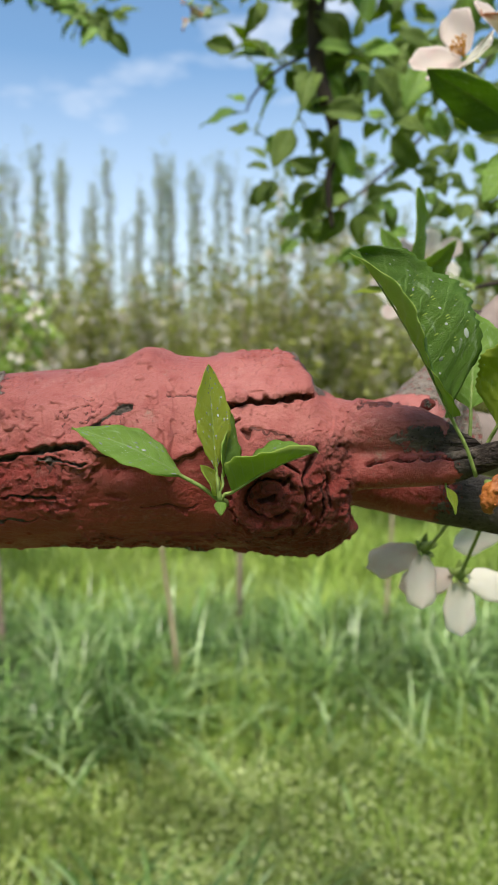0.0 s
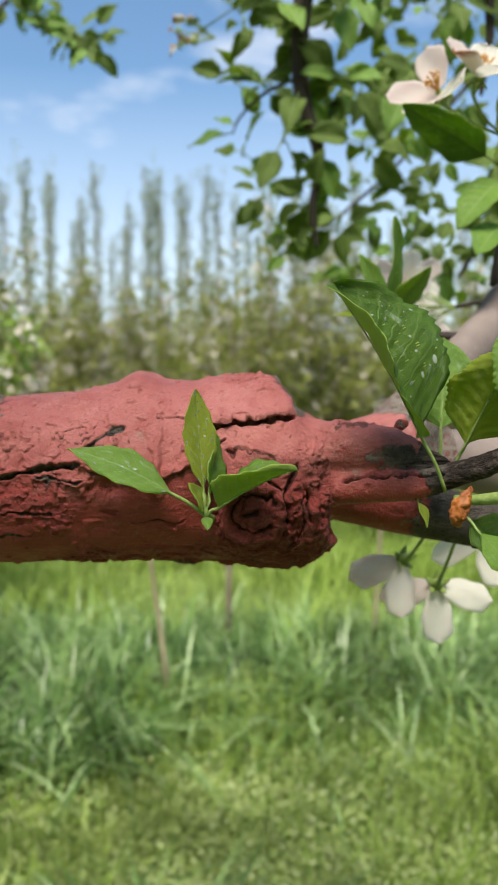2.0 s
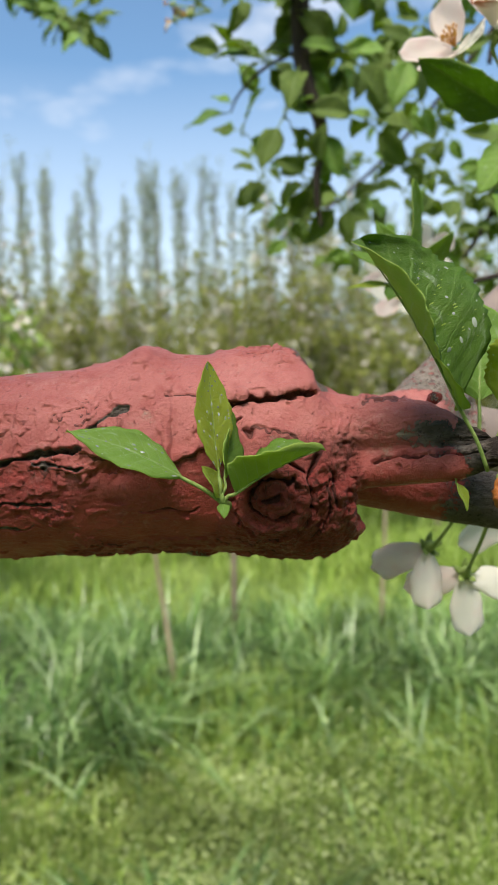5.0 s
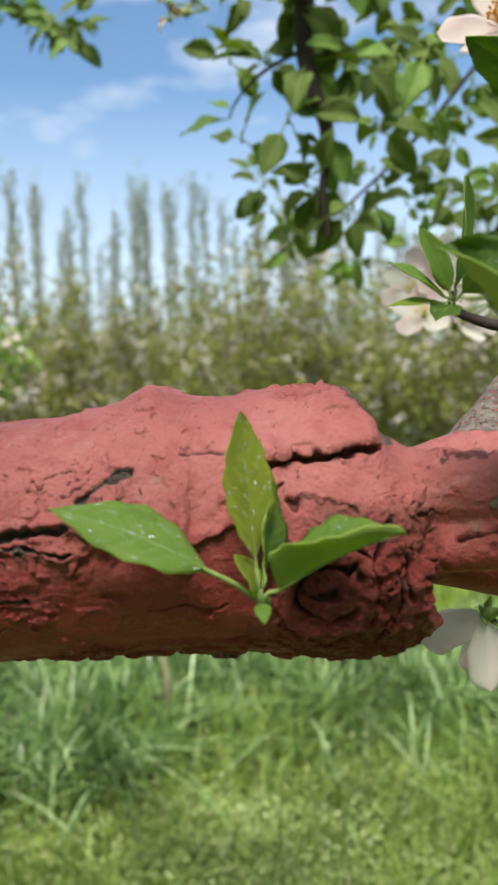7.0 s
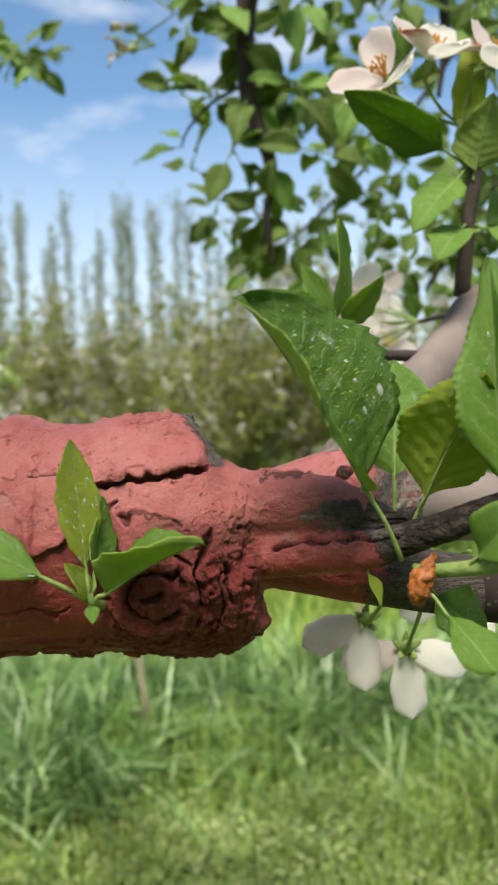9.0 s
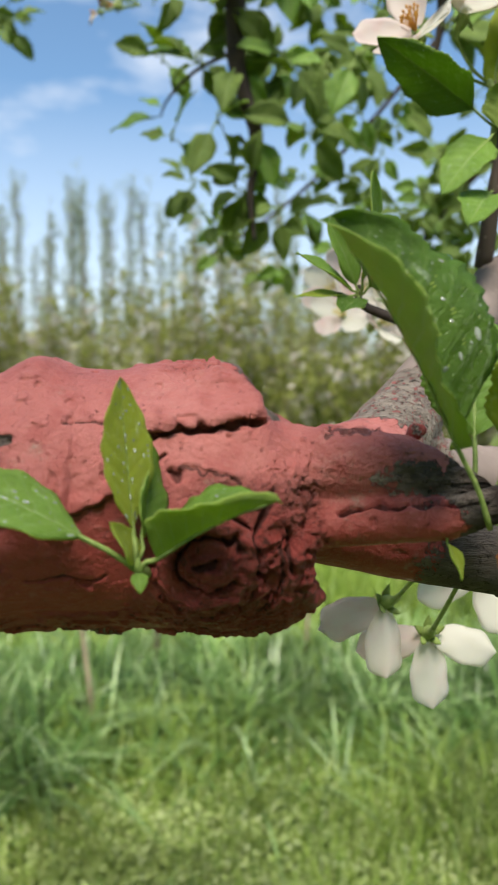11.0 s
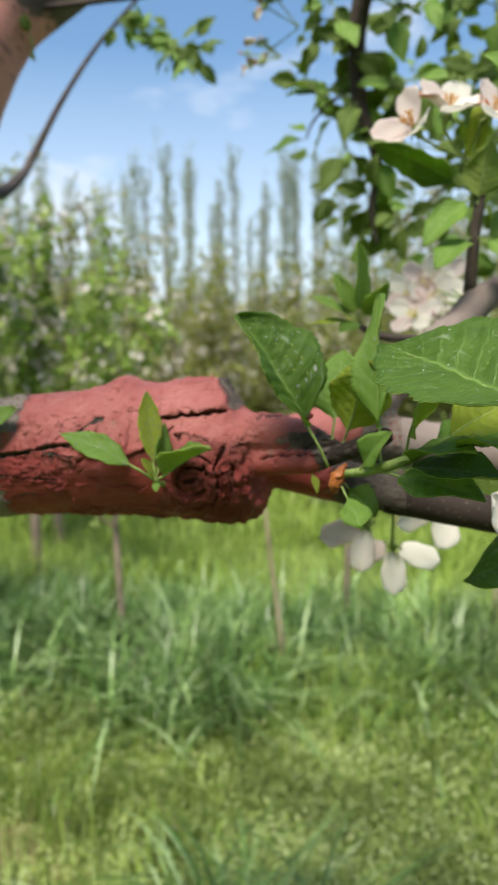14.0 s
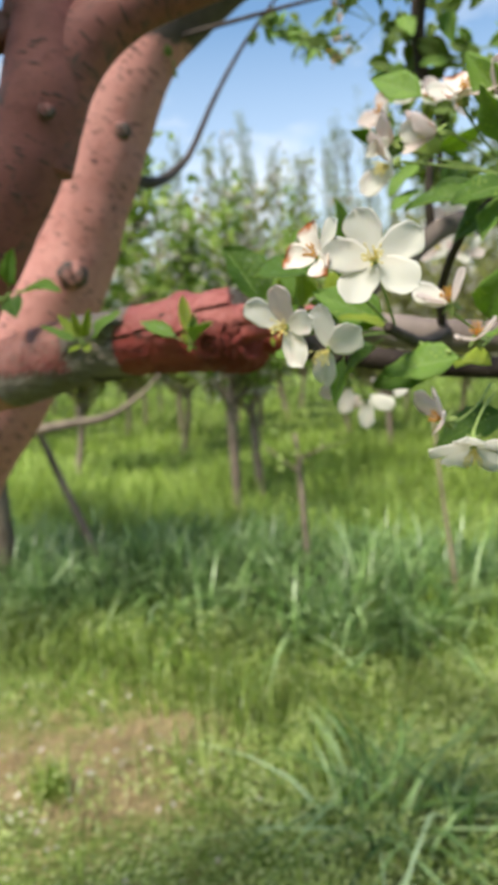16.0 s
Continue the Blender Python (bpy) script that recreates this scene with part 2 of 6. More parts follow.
def make_leaf(name, deep, light, vein, thin_col, gloss=0.42, amount=0.34, bumpy=0.45, residue=0.75):
    """Leaf tissue with veins, uneven tone and dried spray residue."""
    k = Mat(name, gloss, 0.36)
    rib, lat, net = vein_nodes(k)
    uv = k.coord("UV")
    tone, blotch = k.noise(3.2, 4, vec=uv), k.noise(13, 5, 0.65, vec=uv)
    c = k.mix(k.range(tone, 0.3, 0.7), deep, light)
    c = k.mix(k.math("MULTIPLY", k.rand(), 0.45), c, light)
    c = k.mix(k.range(blotch, 0.52, 0.72, 0.0, 0.55), c, tuple(v * 0.62 for v in deep))
    c = k.mix(k.math("MULTIPLY", net, 0.22), c, vein)
    c = k.mix(k.math("MULTIPLY", lat, 0.55), c, vein)
    c = k.mix(k.math("MULTIPLY", rib, 0.85), c, vein)
    # specks and thin smears of dried spray
    speck = k.range(k.voronoi(1.0, uv, (13, 24, 1)), 0.16, 0.10)
    some = k.range(k.noise(9, 2, vec=uv), 0.47, 0.55)
    smear = k.math("MULTIPLY", k.range(k.noise(5, 4, 0.6, vec=uv, stretch=(2.2, 1, 1)), 0.60, 0.74), 0.45)
    film = k.math("MULTIPLY", k.math("MAXIMUM", k.math("MULTIPLY", speck, some), smear, True), residue)
    c = k.mix(film, c, (0.56, 0.63, 0.52))
    k.color(c)
    k.put(k.bsdf.inputs["Roughness"], k.range(k.noise(14, 5, vec=uv), 0.3, 0.7, gloss - 0.08, gloss + 0.28))
    h = k.math("ADD", k.math("MULTIPLY", k.math("MAXIMUM", rib, k.math("MULTIPLY", lat, 0.3)), -0.8), k.math("MULTIPLY", k.noise(34, 4, vec=uv), 0.5))
    h = k.math("SUBTRACT", h, k.math("MULTIPLY", net, 0.2))
    h = k.math("ADD", h, k.math("MULTIPLY", speck, k.math("MULTIPLY", some, 0.4)))
    k.bump(h, bumpy, 0.0010)
    k.thin(k.mix(k.math("MULTIPLY", k.math("MAXIMUM", rib, lat), 0.4), thin_col, vein), amount)
    return k.m


def make_petal(name, base, blush, amount=0.62):
    k = Mat(name, 0.55, 0.3)
    s = k.n.new("ShaderNodeSeparateXYZ")
    k.l.new(k.coord("UV"), s.inputs[0])
    streak = k.noise(5, 4, vec=k.coord("UV"), stretch=(6, 0.7, 1))
    t = k.noise(2.6, 3, vec=k.coord("UV"))
    c = k.mix(k.math("MULTIPLY", k.range(t, 0.45, 0.75), k.range(k.rand(), 0.2, 1.0)), base, blush)
    c = k.mix(k.range(streak, 0.5, 0.8, 0, 0.25), c, tuple(v * 0.86 for v in base))
    k.color(c)
    k.bump(streak, 0.3, 0.0006)
    k.thin(tuple(min(1.0, v * 1.1) for v in base), amount)
    return k.m


def make_brown_petal():
    k = Mat("browned_petal", 0.7, 0.2)
    t = k.noise(3.0, 5, vec=k.coord("UV"))
    s = k.n.new("ShaderNodeSeparateXYZ")
    k.l.new(k.coord("UV"), s.inputs[0])
    edge = k.range(k.math("ADD", s.outputs["Y"], k.math("MULTIPLY", t, 0.7)), 1.0, 1.25)
    k.color(k.mix(edge, (0.76, 0.71, 0.66), (0.34, 0.10, 0.02)))
    k.bump(t, 0.5, 0.001)
    k.thin((0.7, 0.6, 0.5), 0.25)
    return k.m


def make_plain(name, c1, c2, scale, rough=0.7, spec=0.3, bump=0.3, dist=0.001, thin=0.0):
    k = Mat(name, rough, spec)
    t = k.noise(scale, 4)
    k.color(k.mix(k.range(t, 0.3, 0.7), c1, c2))
    k.bump(t, bump, dist)
    if thin:
        k.thin(c2, thin)
    return k.m


def make_foliage(name, cols, thin_amt=0.3, rough=0.5):
    """Far leaves and blades: each piece takes its own tone."""
    k = Mat(name, rough, 0.35)
    r = k.n.new("ShaderNodeValToRGB")
    els = r.color_ramp.elements
    els[0].color, els[1].color = (*cols[0], 1), (*cols[-1], 1)
    for i, c in enumerate(cols[1:-1]):
        e = els.new((i + 1) / (len(cols) - 1))
        e.color = (*c, 1)
    k.l.new(k.island(), r.inputs["Fac"])
    patch = k.noise(3.2, 4)
    c = k.mix(k.range(patch, 0.46, 0.62, 0.0, 0.7), r.outputs["Color"], tuple(v * 0.55 for v in cols[0]))
    k.color(c)
    k.thin(c, thin_amt)
    return k.m


def make_ground():
    k = Mat("soil_with_moss", 0.9, 0.2)
    big, mid, fine = k.noise(0.9, 4), k.noise(7, 5), k.noise(60, 5)
    green = k.mix(mid, (0.08, 0.12, 0.025), (0.15, 0.20, 0.045))
    soil = k.mix(fine, (0.13, 0.10, 0.05), (0.28, 0.22, 0.12))
    k.color(k.mix(k.range(k.math("ADD", k.attr("bare"), k.math("MULTIPLY", k.math("SUBTRACT", mid, 0.5), 0.8)), 0.4, 0.6), green, soil))
    k.bump(k.math("ADD", mid, k.math("MULTIPLY", fine, 0.5)), 0.8, 0.02)
    return k.m


def make_drop():
    k = Mat("dried_spray_drop", 0.12, 0.8)
    k.color((0.60, 0.66, 0.58))
    k.bsdf.inputs["Transmission Weight"].default_value = 0.55
    k.bsdf.inputs["IOR"].default_value = 1.33
    return k.m


M_PAINT = make_paint_bark()
M_LIMB = make_limb_paint("faded_red_paint_on_limb", (0.43, 0.185, 0.155), (0.53, 0.250, 0.215), (0.34, 0.115, 0.095))
# Same limb paint again, with the front limb's shade put into its colours.
M_LIMB_SHADED = make_limb_paint("shaded_red_paint_on_limb", (0.185, 0.066, 0.056), (0.255, 0.098, 0.083), (0.12, 0.040, 0.034))
M_TWIG = make_bark("dark_twig_bark", (0.028, 0.020, 0.018), (0.060, 0.045, 0.038), 90.0)
M_DARK_BARK = make_bark("dark_smooth_bark", (0.020, 0.014, 0.012), (0.036, 0.026, 0.022), 90.0, 0.2)
M_GREY = make_bark("grey_brown_bark", (0.105, 0.080, 0.071), (0.195, 0.155, 0.140), 60.0)
M_STEM = make_bark("young_trunk_bark", (0.10, 0.075, 0.055), (0.22, 0.17, 0.13), 22.0, dist=0.004)
M_STAKE = make_bark("weathered_stake_wood", (0.15, 0.115, 0.075), (0.30, 0.24, 0.16), 14.0, dist=0.003)
M_LEAF = make_leaf("apple_leaf_upper_side", (0.095, 0.200, 0.022), (0.180, 0.305, 0.045), (0.28, 0.40, 0.13), (0.38, 0.56, 0.07), 0.36, 0.36)
M_LEAF_DARK = make_leaf("mature_apple_leaf_upper_side", (0.036, 0.090, 0.008), (0.082, 0.155, 0.014), (0.17, 0.29, 0.06), (0.24, 0.48, 0.03), 0.36, 0.22, 0.7)
M_LEAF_UNDER = make_leaf("apple_leaf_under_side", (0.30, 0.41, 0.08), (0.40, 0.51, 0.12), (0.48, 0.58, 0.26), (0.55, 0.72, 0.10), 0.6, 0.5, 0.5, 0.2)
M_LEAF_YOUNG = make_leaf("young_apple_leaf", (0.235, 0.310, 0.022), (0.36, 0.42, 0.050), (0.42, 0.50, 0.12), (0.58, 0.70, 0.08), 0.40, 0.42, 0.6, 0.9)
# Shaded copy of the leaf tissue: the hanging leaves' dimness is in its colours.
M_LEAF_SHADED = make_leaf("shaded_apple_leaf", (0.055, 0.100, 0.018), (0.130, 0.185, 0.035), (0.18, 0.25, 0.08), (0.36, 0.46, 0.06), 0.62, 0.34, 0.4, 0.2)
M_STALK = make_plain("green_leaf_stalk", (0.15, 0.23, 0.05), (0.27, 0.34, 0.11), 420, 0.6, 0.3, 0.6, 0.0008)
M_PETAL = make_petal("white_apple_petal", (0.83, 0.81, 0.77), (0.80, 0.62, 0.63))
M_PETAL_PINK = make_petal("pinkish_apple_petal", (0.80, 0.72, 0.70), (0.72, 0.42, 0.46))
M_PETAL_BROWN = make_brown_petal()
M_STAMEN = make_plain("yellow_stamen", (0.70, 0.58, 0.16), (0.85, 0.76, 0.36), 400, 0.7)
M_WITHER = make_plain("withered_orange_stamen", (0.48, 0.20, 0.03), (0.68, 0.40, 0.10), 300, 0.8)
M_DRY = make_plain("dry_orange_bract", (0.20, 0.055, 0.012), (0.44, 0.145, 0.028), 240, 0.55, 0.4, 0.8, 0.002)
M_DROP = make_drop()
M_GROUND = make_ground()
M_GRASS = make_foliage("meadow_grass", [(0.08, 0.14, 0.018), (0.145, 0.235, 0.03), (0.23, 0.335, 0.05), (0.32, 0.43, 0.08), (0.43, 0.52, 0.17)], 0.32, 0.38)
M_GRASS_FAR = make_foliage("fresh_yellow_green_grass", [(0.16, 0.25, 0.032), (0.26, 0.385, 0.06), (0.39, 0.52, 0.10), (0.50, 0.61, 0.18)], 0.42, 0.45)
M_BLUEGRASS = make_foliage("blue_green_grass", [(0.050, 0.110, 0.024), (0.095, 0.185, 0.042), (0.165, 0.28, 0.070), (0.28, 0.41, 0.14), (0.50, 0.62, 0.34)], 0.24, 0.3)
M_WEED = make_foliage("yellow_green_weed", [(0.22, 0.30, 0.06), (0.36, 0.46, 0.12), (0.52, 0.60, 0.23), (0.68, 0.72, 0.40)], 0.4)
M_CROWN = make_foliage("orchard_foliage", [(0.16, 0.185, 0.035), (0.25, 0.28, 0.055), (0.35, 0.37, 0.09), (0.44, 0.45, 0.16)], 0.55)
M_CROWN_NEAR = make_foliage("orchard_foliage_fresh", [(0.15, 0.24, 0.035), (0.24, 0.36, 0.055), (0.36, 0.48, 0.10), (0.50, 0.60, 0.22)], 0.5)
# Distance haze is mixed into these leaf colours, hence the grey paleness.
M_POPLAR_HAZY = make_foliage("hazy_poplar_foliage", [(0.26, 0.32, 0.21), (0.34, 0.40, 0.28), (0.42, 0.48, 0.37)], 0.45)
M_STRAW = make_foliage("dry_straw", [(0.30, 0.20, 0.09), (0.45, 0.33, 0.17), (0.60, 0.48, 0.28)], 0.2)
M_BLOOM = make_foliage("far_blossom", [(0.50, 0.44, 0.37), (0.62, 0.56, 0.50), (0.74, 0.69, 0.64)], 0.3)

# ---- mesh helpers ----
WORLD_OF = {}


def thing(name, loc, label, category, group="", kind=""):
    """An Empty at the base of a thing."""
    ob = new(name)
    ob.location = loc
    ob.empty_display_size = 0.05
    WORLD_OF[ob] = Matrix.Translation(loc)
    return tagged(ob, label, category, group, kind)


def part(name, mesh, parent, m=None, label=""):
    """Links a mesh under a thing or a part; m is its pose in the world."""
    ob = new(name, mesh)
    m = Matrix.Identity(4) if m is None else m
    ob.parent = parent
    ob.matrix_basis = WORLD_OF[parent].inverted() @ m
    WORLD_OF[ob] = m
    if label:
        ob["label"] = label
    return ob


def mesh_of(name, verts, faces, mats, mat_index=None, uv=None, attrs=None, smooth=True):
    """A mesh from arrays: verts (n, 3); faces a list or an (m, k) array; uv per vertex; attrs name -> (n,)."""
    me = bpy.data.meshes.new(name)
    verts = np.asarray(verts, dtype=np.float32)
    if isinstance(faces, np.ndarray):
        m, k = faces.shape
        me.vertices.add(len(verts))
        me.vertices.foreach_set("co", verts.ravel())
        me.loops.add(m * k)
        me.loops.foreach_set("vertex_index", faces.astype(np.int32).ravel())
        me.polygons.add(m)
        me.polygons.foreach_set("loop_start", np.arange(0, m * k, k, dtype=np.int32))
        me.update(calc_edges=True)
    else:
        me.from_pydata(verts.tolist(), [], faces)
    for mt in mats if isinstance(mats, (list, tuple)) else [mats]:
        me.materials.append(mt)
    if mat_index is not None:
        me.polygons.foreach_set("material_index", np.asarray(mat_index, dtype=np.int32))
    if uv is not None:
        lay = me.uv_layers.new(name="UVMap")
        idx = np.zeros(len(me.loops), dtype=np.int32)
        me.loops.foreach_get("vertex_index", idx)
        lay.data.foreach_set("uv", np.asarray(uv, dtype=np.float32)[idx].ravel())
    for key, val in (attrs or {}).items():
        a = me.attributes.new(key, "FLOAT", "POINT")
        a.data.foreach_set("value", np.asarray(val, dtype=np.float32))
    me.polygons.foreach_set("use_smooth", np.full(len(me.polygons), smooth))
    me.validate()
    me.update()
    return me


def hash01(i, j, k, seed):
    """Repeatable lattice noise in 0..1."""
    h = (i * 374761393 + j * 668265263 + k * 1274126177 + seed * 974634777).astype(np.uint32)
    h = (h ^ (h >> 13)) * np.uint32(1274126177)
    h = h ^ (h >> 16)
    return (h & 0xFFFFFF).astype(np.float32) / 16777215.0


def vnoise(p, freq, seed=0):
    """Smooth value noise, -1..1, at points p (n, 3)."""
    q = p * freq + 1000.0
    i = np.floor(q).astype(np.int64)
    f = (q - i).astype(np.float32)
    f = f * f * (3 - 2 * f)
    out = np.zeros(len(p), dtype=np.float32)
    for dx in (0, 1):
        wx = f[:, 0] if dx else 1 - f[:, 0]
        for dy in (0, 1):
            wy = f[:, 1] if dy else 1 - f[:, 1]
            for dz in (0, 1):
                wz = f[:, 2] if dz else 1 - f[:, 2]
                out += wx * wy * wz * hash01(i[:, 0] + dx, i[:, 1] + dy, i[:, 2] + dz, seed)
    return out * 2 - 1


def fbm(p, freq, octaves=3, seed=0):
    s, a, tot = 0.0, 1.0, 0.0
    for o in range(octaves):
        s = s + a * vnoise(p, freq * 2.03 ** o, seed + o * 17)
        tot += a
        a *= 0.5
    return s / tot


def spline(pts, n):
    """Catmull-Rom through rows (any number of columns), n samples."""
    p = np.asarray(pts, dtype=float)
    p = np.vstack([2 * p[0] - p[1], p, 2 * p[-1] - p[-2]])
    seg = len(p) - 3
    u = np.linspace(0, seg, n)
    i = np.minimum(u.astype(int), seg - 1)
    t = (u - i)[:, None]
    a, b, c, d = p[i], p[i + 1], p[i + 2], p[i + 3]
    return 0.5 * (2 * b + (c - a) * t + (2 * a - 5 * b + 4 * c - d) * t ** 2 + (3 * b - a - 3 * c + d) * t ** 3)


def frames(c):
    """Tangent and two cross directions along a curve."""
    t = np.gradient(c, axis=0)
    t /= np.linalg.norm(t, axis=1)[:, None]
    ref = np.array([0.0, 0.0, 1.0]) if abs(t[0, 2]) < 0.9 else np.array([1.0, 0.0, 0.0])
    n = np.zeros_like(c)
    v = ref - t[0] * ref.dot(t[0])
    for i in range(len(c)):
        v = v - t[i] * v.dot(t[i])
        v /= np.linalg.norm(v)
        n[i] = v
    return t, n, np.cross(t, n)


def tube_arrays(pts, nu=24, nv=10, rough=0.0, freq=40.0, seed=0):
    """pts: rows x, y, z, radius. A tapered limb with uneven girth; returns verts, quads, uv."""
    s = spline(pts, nu)
    c, r = s[:, :3], np.maximum(s[:, 3], 0.0002)
    t, n, b = frames(c)
    th = np.linspace(0, 2 * np.pi, nv, endpoint=False)
    ring = np.cos(th)[None, :, None] * n[:, None, :] + np.sin(th)[None, :, None] * b[:, None, :]
    v = (c[:, None, :] + ring * r[:, None, None]).reshape(-1, 3)
    if rough:
        v = v + ring.reshape(-1, 3) * (fbm(v, freq, 3, seed) * np.repeat(r, nv) * rough)[:, None]
    i, j = np.meshgrid(np.arange(nu - 1), np.arange(nv), indexing="ij")
    j2 = (j + 1) % nv
    q = np.stack([i * nv + j, i * nv + j2, (i + 1) * nv + j2, (i + 1) * nv + j], -1).reshape(-1, 4)
    length = np.concatenate([[0], np.cumsum(np.linalg.norm(np.diff(c, axis=0), axis=1))])
    uv = np.stack([np.tile(np.abs(th / np.pi - 1), nu) * np.pi * r.mean(), np.repeat(length, nv)], -1)
    # close both ends with a small cone
    v = np.vstack([v, c[0] - t[0] * r[0] * 0.3, c[-1] + t[-1] * r[-1] * 0.5])
    uv = np.vstack([uv, uv[0], uv[-1]])
    a, e = nu * nv, nu * nv + 1
    k = np.arange(nv)
    k2 = (k + 1) % nv
    cap0 = np.stack([np.full(nv, a), k2, k, k], -1)
    cap1 = np.stack([np.full(nv, e), (nu - 1) * nv + k, (nu - 1) * nv + k2, (nu - 1) * nv + k2], -1)
    return v, q, np.vstack([cap0, cap1])[:, :3], uv


def tube(name, pts, mat, nu=24, nv=10, rough=0.0, freq=40.0, seed=0, paint=None):
    v, q, caps, uv = tube_arrays(pts, nu, nv, rough, freq, seed)
    at = {"paint": paint(v)} if paint else None
    return mesh_of(name, v, q.tolist() + caps.tolist(), mat, uv=uv, attrs=at)


def joined(name, pieces, mat, **kw):
    """One mesh out of several (verts, quads, caps, uv)."""
    vs, fs, us, o = [], [], [], 0
    for v, q, caps, uv in pieces:
        vs.append(v), us.append(uv)
        fs += (q + o).tolist() + (caps + o).tolist()
        o += len(v)
    return mesh_of(name, np.vstack(vs), fs, mat, uv=np.vstack(us), **kw)


def basis(base, tip, normal):
    """A pose at base with y towards tip and z near normal."""
    y = (Vector(tip) - Vector(base)).normalized()
    z = Vector(normal)
    z = (z - y * z.dot(y)).normalized()
    x = y.cross(z)
    m = Matrix((x, y, z)).transposed().to_4x4()
    m.translation = base
    return m


def leaf_mesh(length, width, fold=25.0, curl=0.25, seed=0, mats=None, side=0.0, petiole=0.22, teeth=22, nv=26, nu=12, drops=0, beads=(), wave=0.06, fold_b=None, blunt=1.0, bite=0.075):
    """A toothed apple leaf: stalk, upper face, under face, in one mesh. Base at 0, tip along y, upper side to z.
    fold: degrees by which each half lifts; curl: bend of the tip downwards; side: bend to the right."""
    rng = np.random.default_rng(seed)
    mats = mats or [M_LEAF, M_LEAF_UNDER, M_STALK, M_DROP]
    v = np.linspace(0, 1, nv)
    u = np.linspace(-1, 1, nu + 1)
    prof = np.sin(np.pi * v ** (0.78 * blunt)) ** 0.82 * (1 - 0.12 * v)
    prof = prof * np.clip(v / 0.18, 0, 1) ** 0.35
    prof = prof / prof.max()
    prof[0], prof[-1] = 0.015, 0.004
    saw = 1 + (bite * (1 - np.mod(v * teeth, 1.0)) + 0.05 * np.sin(v * teeth * 1.1 + seed)) * np.minimum(1, v * 5)
    y0 = petiole * length
    L = length - y0
    fa, fb = radians(fold), radians(fold if fold_b is None else fold_b)
    def point(uu, vv, pr, sw, off):
        w = 0.5 * width * pr * (1 + (sw - 1) * abs(uu) ** 8)
        ang = fb if uu < 0 else fa
        xx = uu * w * math.cos(ang)
        zz = abs(uu) * w * math.sin(ang) + wave * width * math.sin(vv * 9 + seed + uu * 2) * abs(uu) ** 2
        ph = (vv - 0.21 * abs(uu)) * 8.5 + (0.5 if uu < 0 else 0.0)
        zz += width * pr * (0.040 * abs(math.sin(math.pi * ph)) ** 0.6 - 0.012) * (1 - abs(uu) ** 4) * min(1.0, abs(uu) * 4)
        zz += 0.014 * width * math.sin(vv * 31 + 5 * uu + seed) * math.sin(uu * 9 + vv * 17 + seed * 2)
        yy = y0 + vv * L
        a = curl * vv * vv
        zz2 = zz - a * L * 0.55
        yy2 = yy - abs(a) * L * 0.16 * vv
        xx2 = xx + side * L * vv * vv * 0.5
        return (xx2, yy2, zz2 + off)
    top = [point(uu, vv, pr, sw, 0.0) for vv, pr, sw in zip(v, prof, saw) for uu in u]
    bot = [(x, y, z - 0.00035) for x, y, z in top]
    n = nu + 1
    verts = top + bot
    uv = [((uu + 1) / 2, vv) for vv in v for uu in u] * 2
    faces, mi, o = [], [], nv * n
    for i in range(nv - 1):
        for j in range(nu):
            a, b, c, d = i * n + j, i * n + j + 1, (i + 1) * n + j + 1, (i + 1) * n + j
            faces.append((a, b, c, d)), mi.append(0)
            faces.append((o + d, o + c, o + b, o + a)), mi.append(1)
        for j in (0, nu):
            a, d = i * n + j, (i + 1) * n + j
            faces.append((a, d, o + d, o + a) if j == 0 else (d, a, o + a, o + d)), mi.append(1)
    # stalk and midrib beneath
    if petiole > 0.01:
        rr = min(0.0006, 0.008 * length + 0.00025)
        rib = [(0, 0, -0.0004, rr * 1.15), (0, y0 * 0.5, 0.0004, rr), (0, y0, -0.0003, rr * 0.95)]
        for q in (0.3, 0.6, 0.9):
            p = point(0, q, 0, 1, -0.0003)
            rib.append((*p, rr * (0.85 - 0.6 * q)))
        tv, tq, tc, tu = tube_arrays(rib, 18, 6)
        o2 = len(verts)
        verts += [tuple(x) for x in tv]
        uv += [(0.5, 0.5)] * len(tv)
        for f in tq.tolist() + tc.tolist():
            faces.append(tuple(i + o2 for i in f)), mi.append(2)
    spots = [(rng.integers(2, nv - 3), rng.integers(1, nu), rng.uniform(0.00010, 0.00032)) for _ in range(drops)]
    spots += [(int(bv * (nv - 2)), int((bu + 1) / 2 * nu), br) for bv, bu, br in beads]
    for i, j, r in spots:
        c = np.array(top[i * n + j])
        ey = (np.array(top[(i + 1) * n + j]) - c)
        ex = (np.array(top[i * n + min(j + 1, nu)]) - c)
        nz = np.cross(ex, ey)
        nz /= max(np.linalg.norm(nz), 1e-9)
        ey /= max(np.linalg.norm(ey), 1e-9)
        ex = np.cross(ey, nz)
        o2, m = len(verts), 10
        st = rng.uniform(0.7, 2.6)
        for rim, lift in ((1.0, 0.0), (0.80, 0.14)):
            for q in range(m):
                a = 2 * math.pi * q / m
                verts.append(tuple(c + r * rim * (math.cos(a) * ex + st * math.sin(a) * ey) + nz * (r * lift + 0.00003)))
        verts.append(tuple(c + nz * r * 0.2))
        uv += [(0.5, 0.5)] * (2 * m + 1)
        for q in range(m):
            q2 = (q + 1) % m
            faces.append((o2 + q, o2 + q2, o2 + m + q2, o2 + m + q)), mi.append(3)
            faces.append((o2 + m + q, o2 + m + q2, o2 + 2 * m)), mi.append(3)
    return mesh_of("leaf", verts, faces, mats, mi, uv)


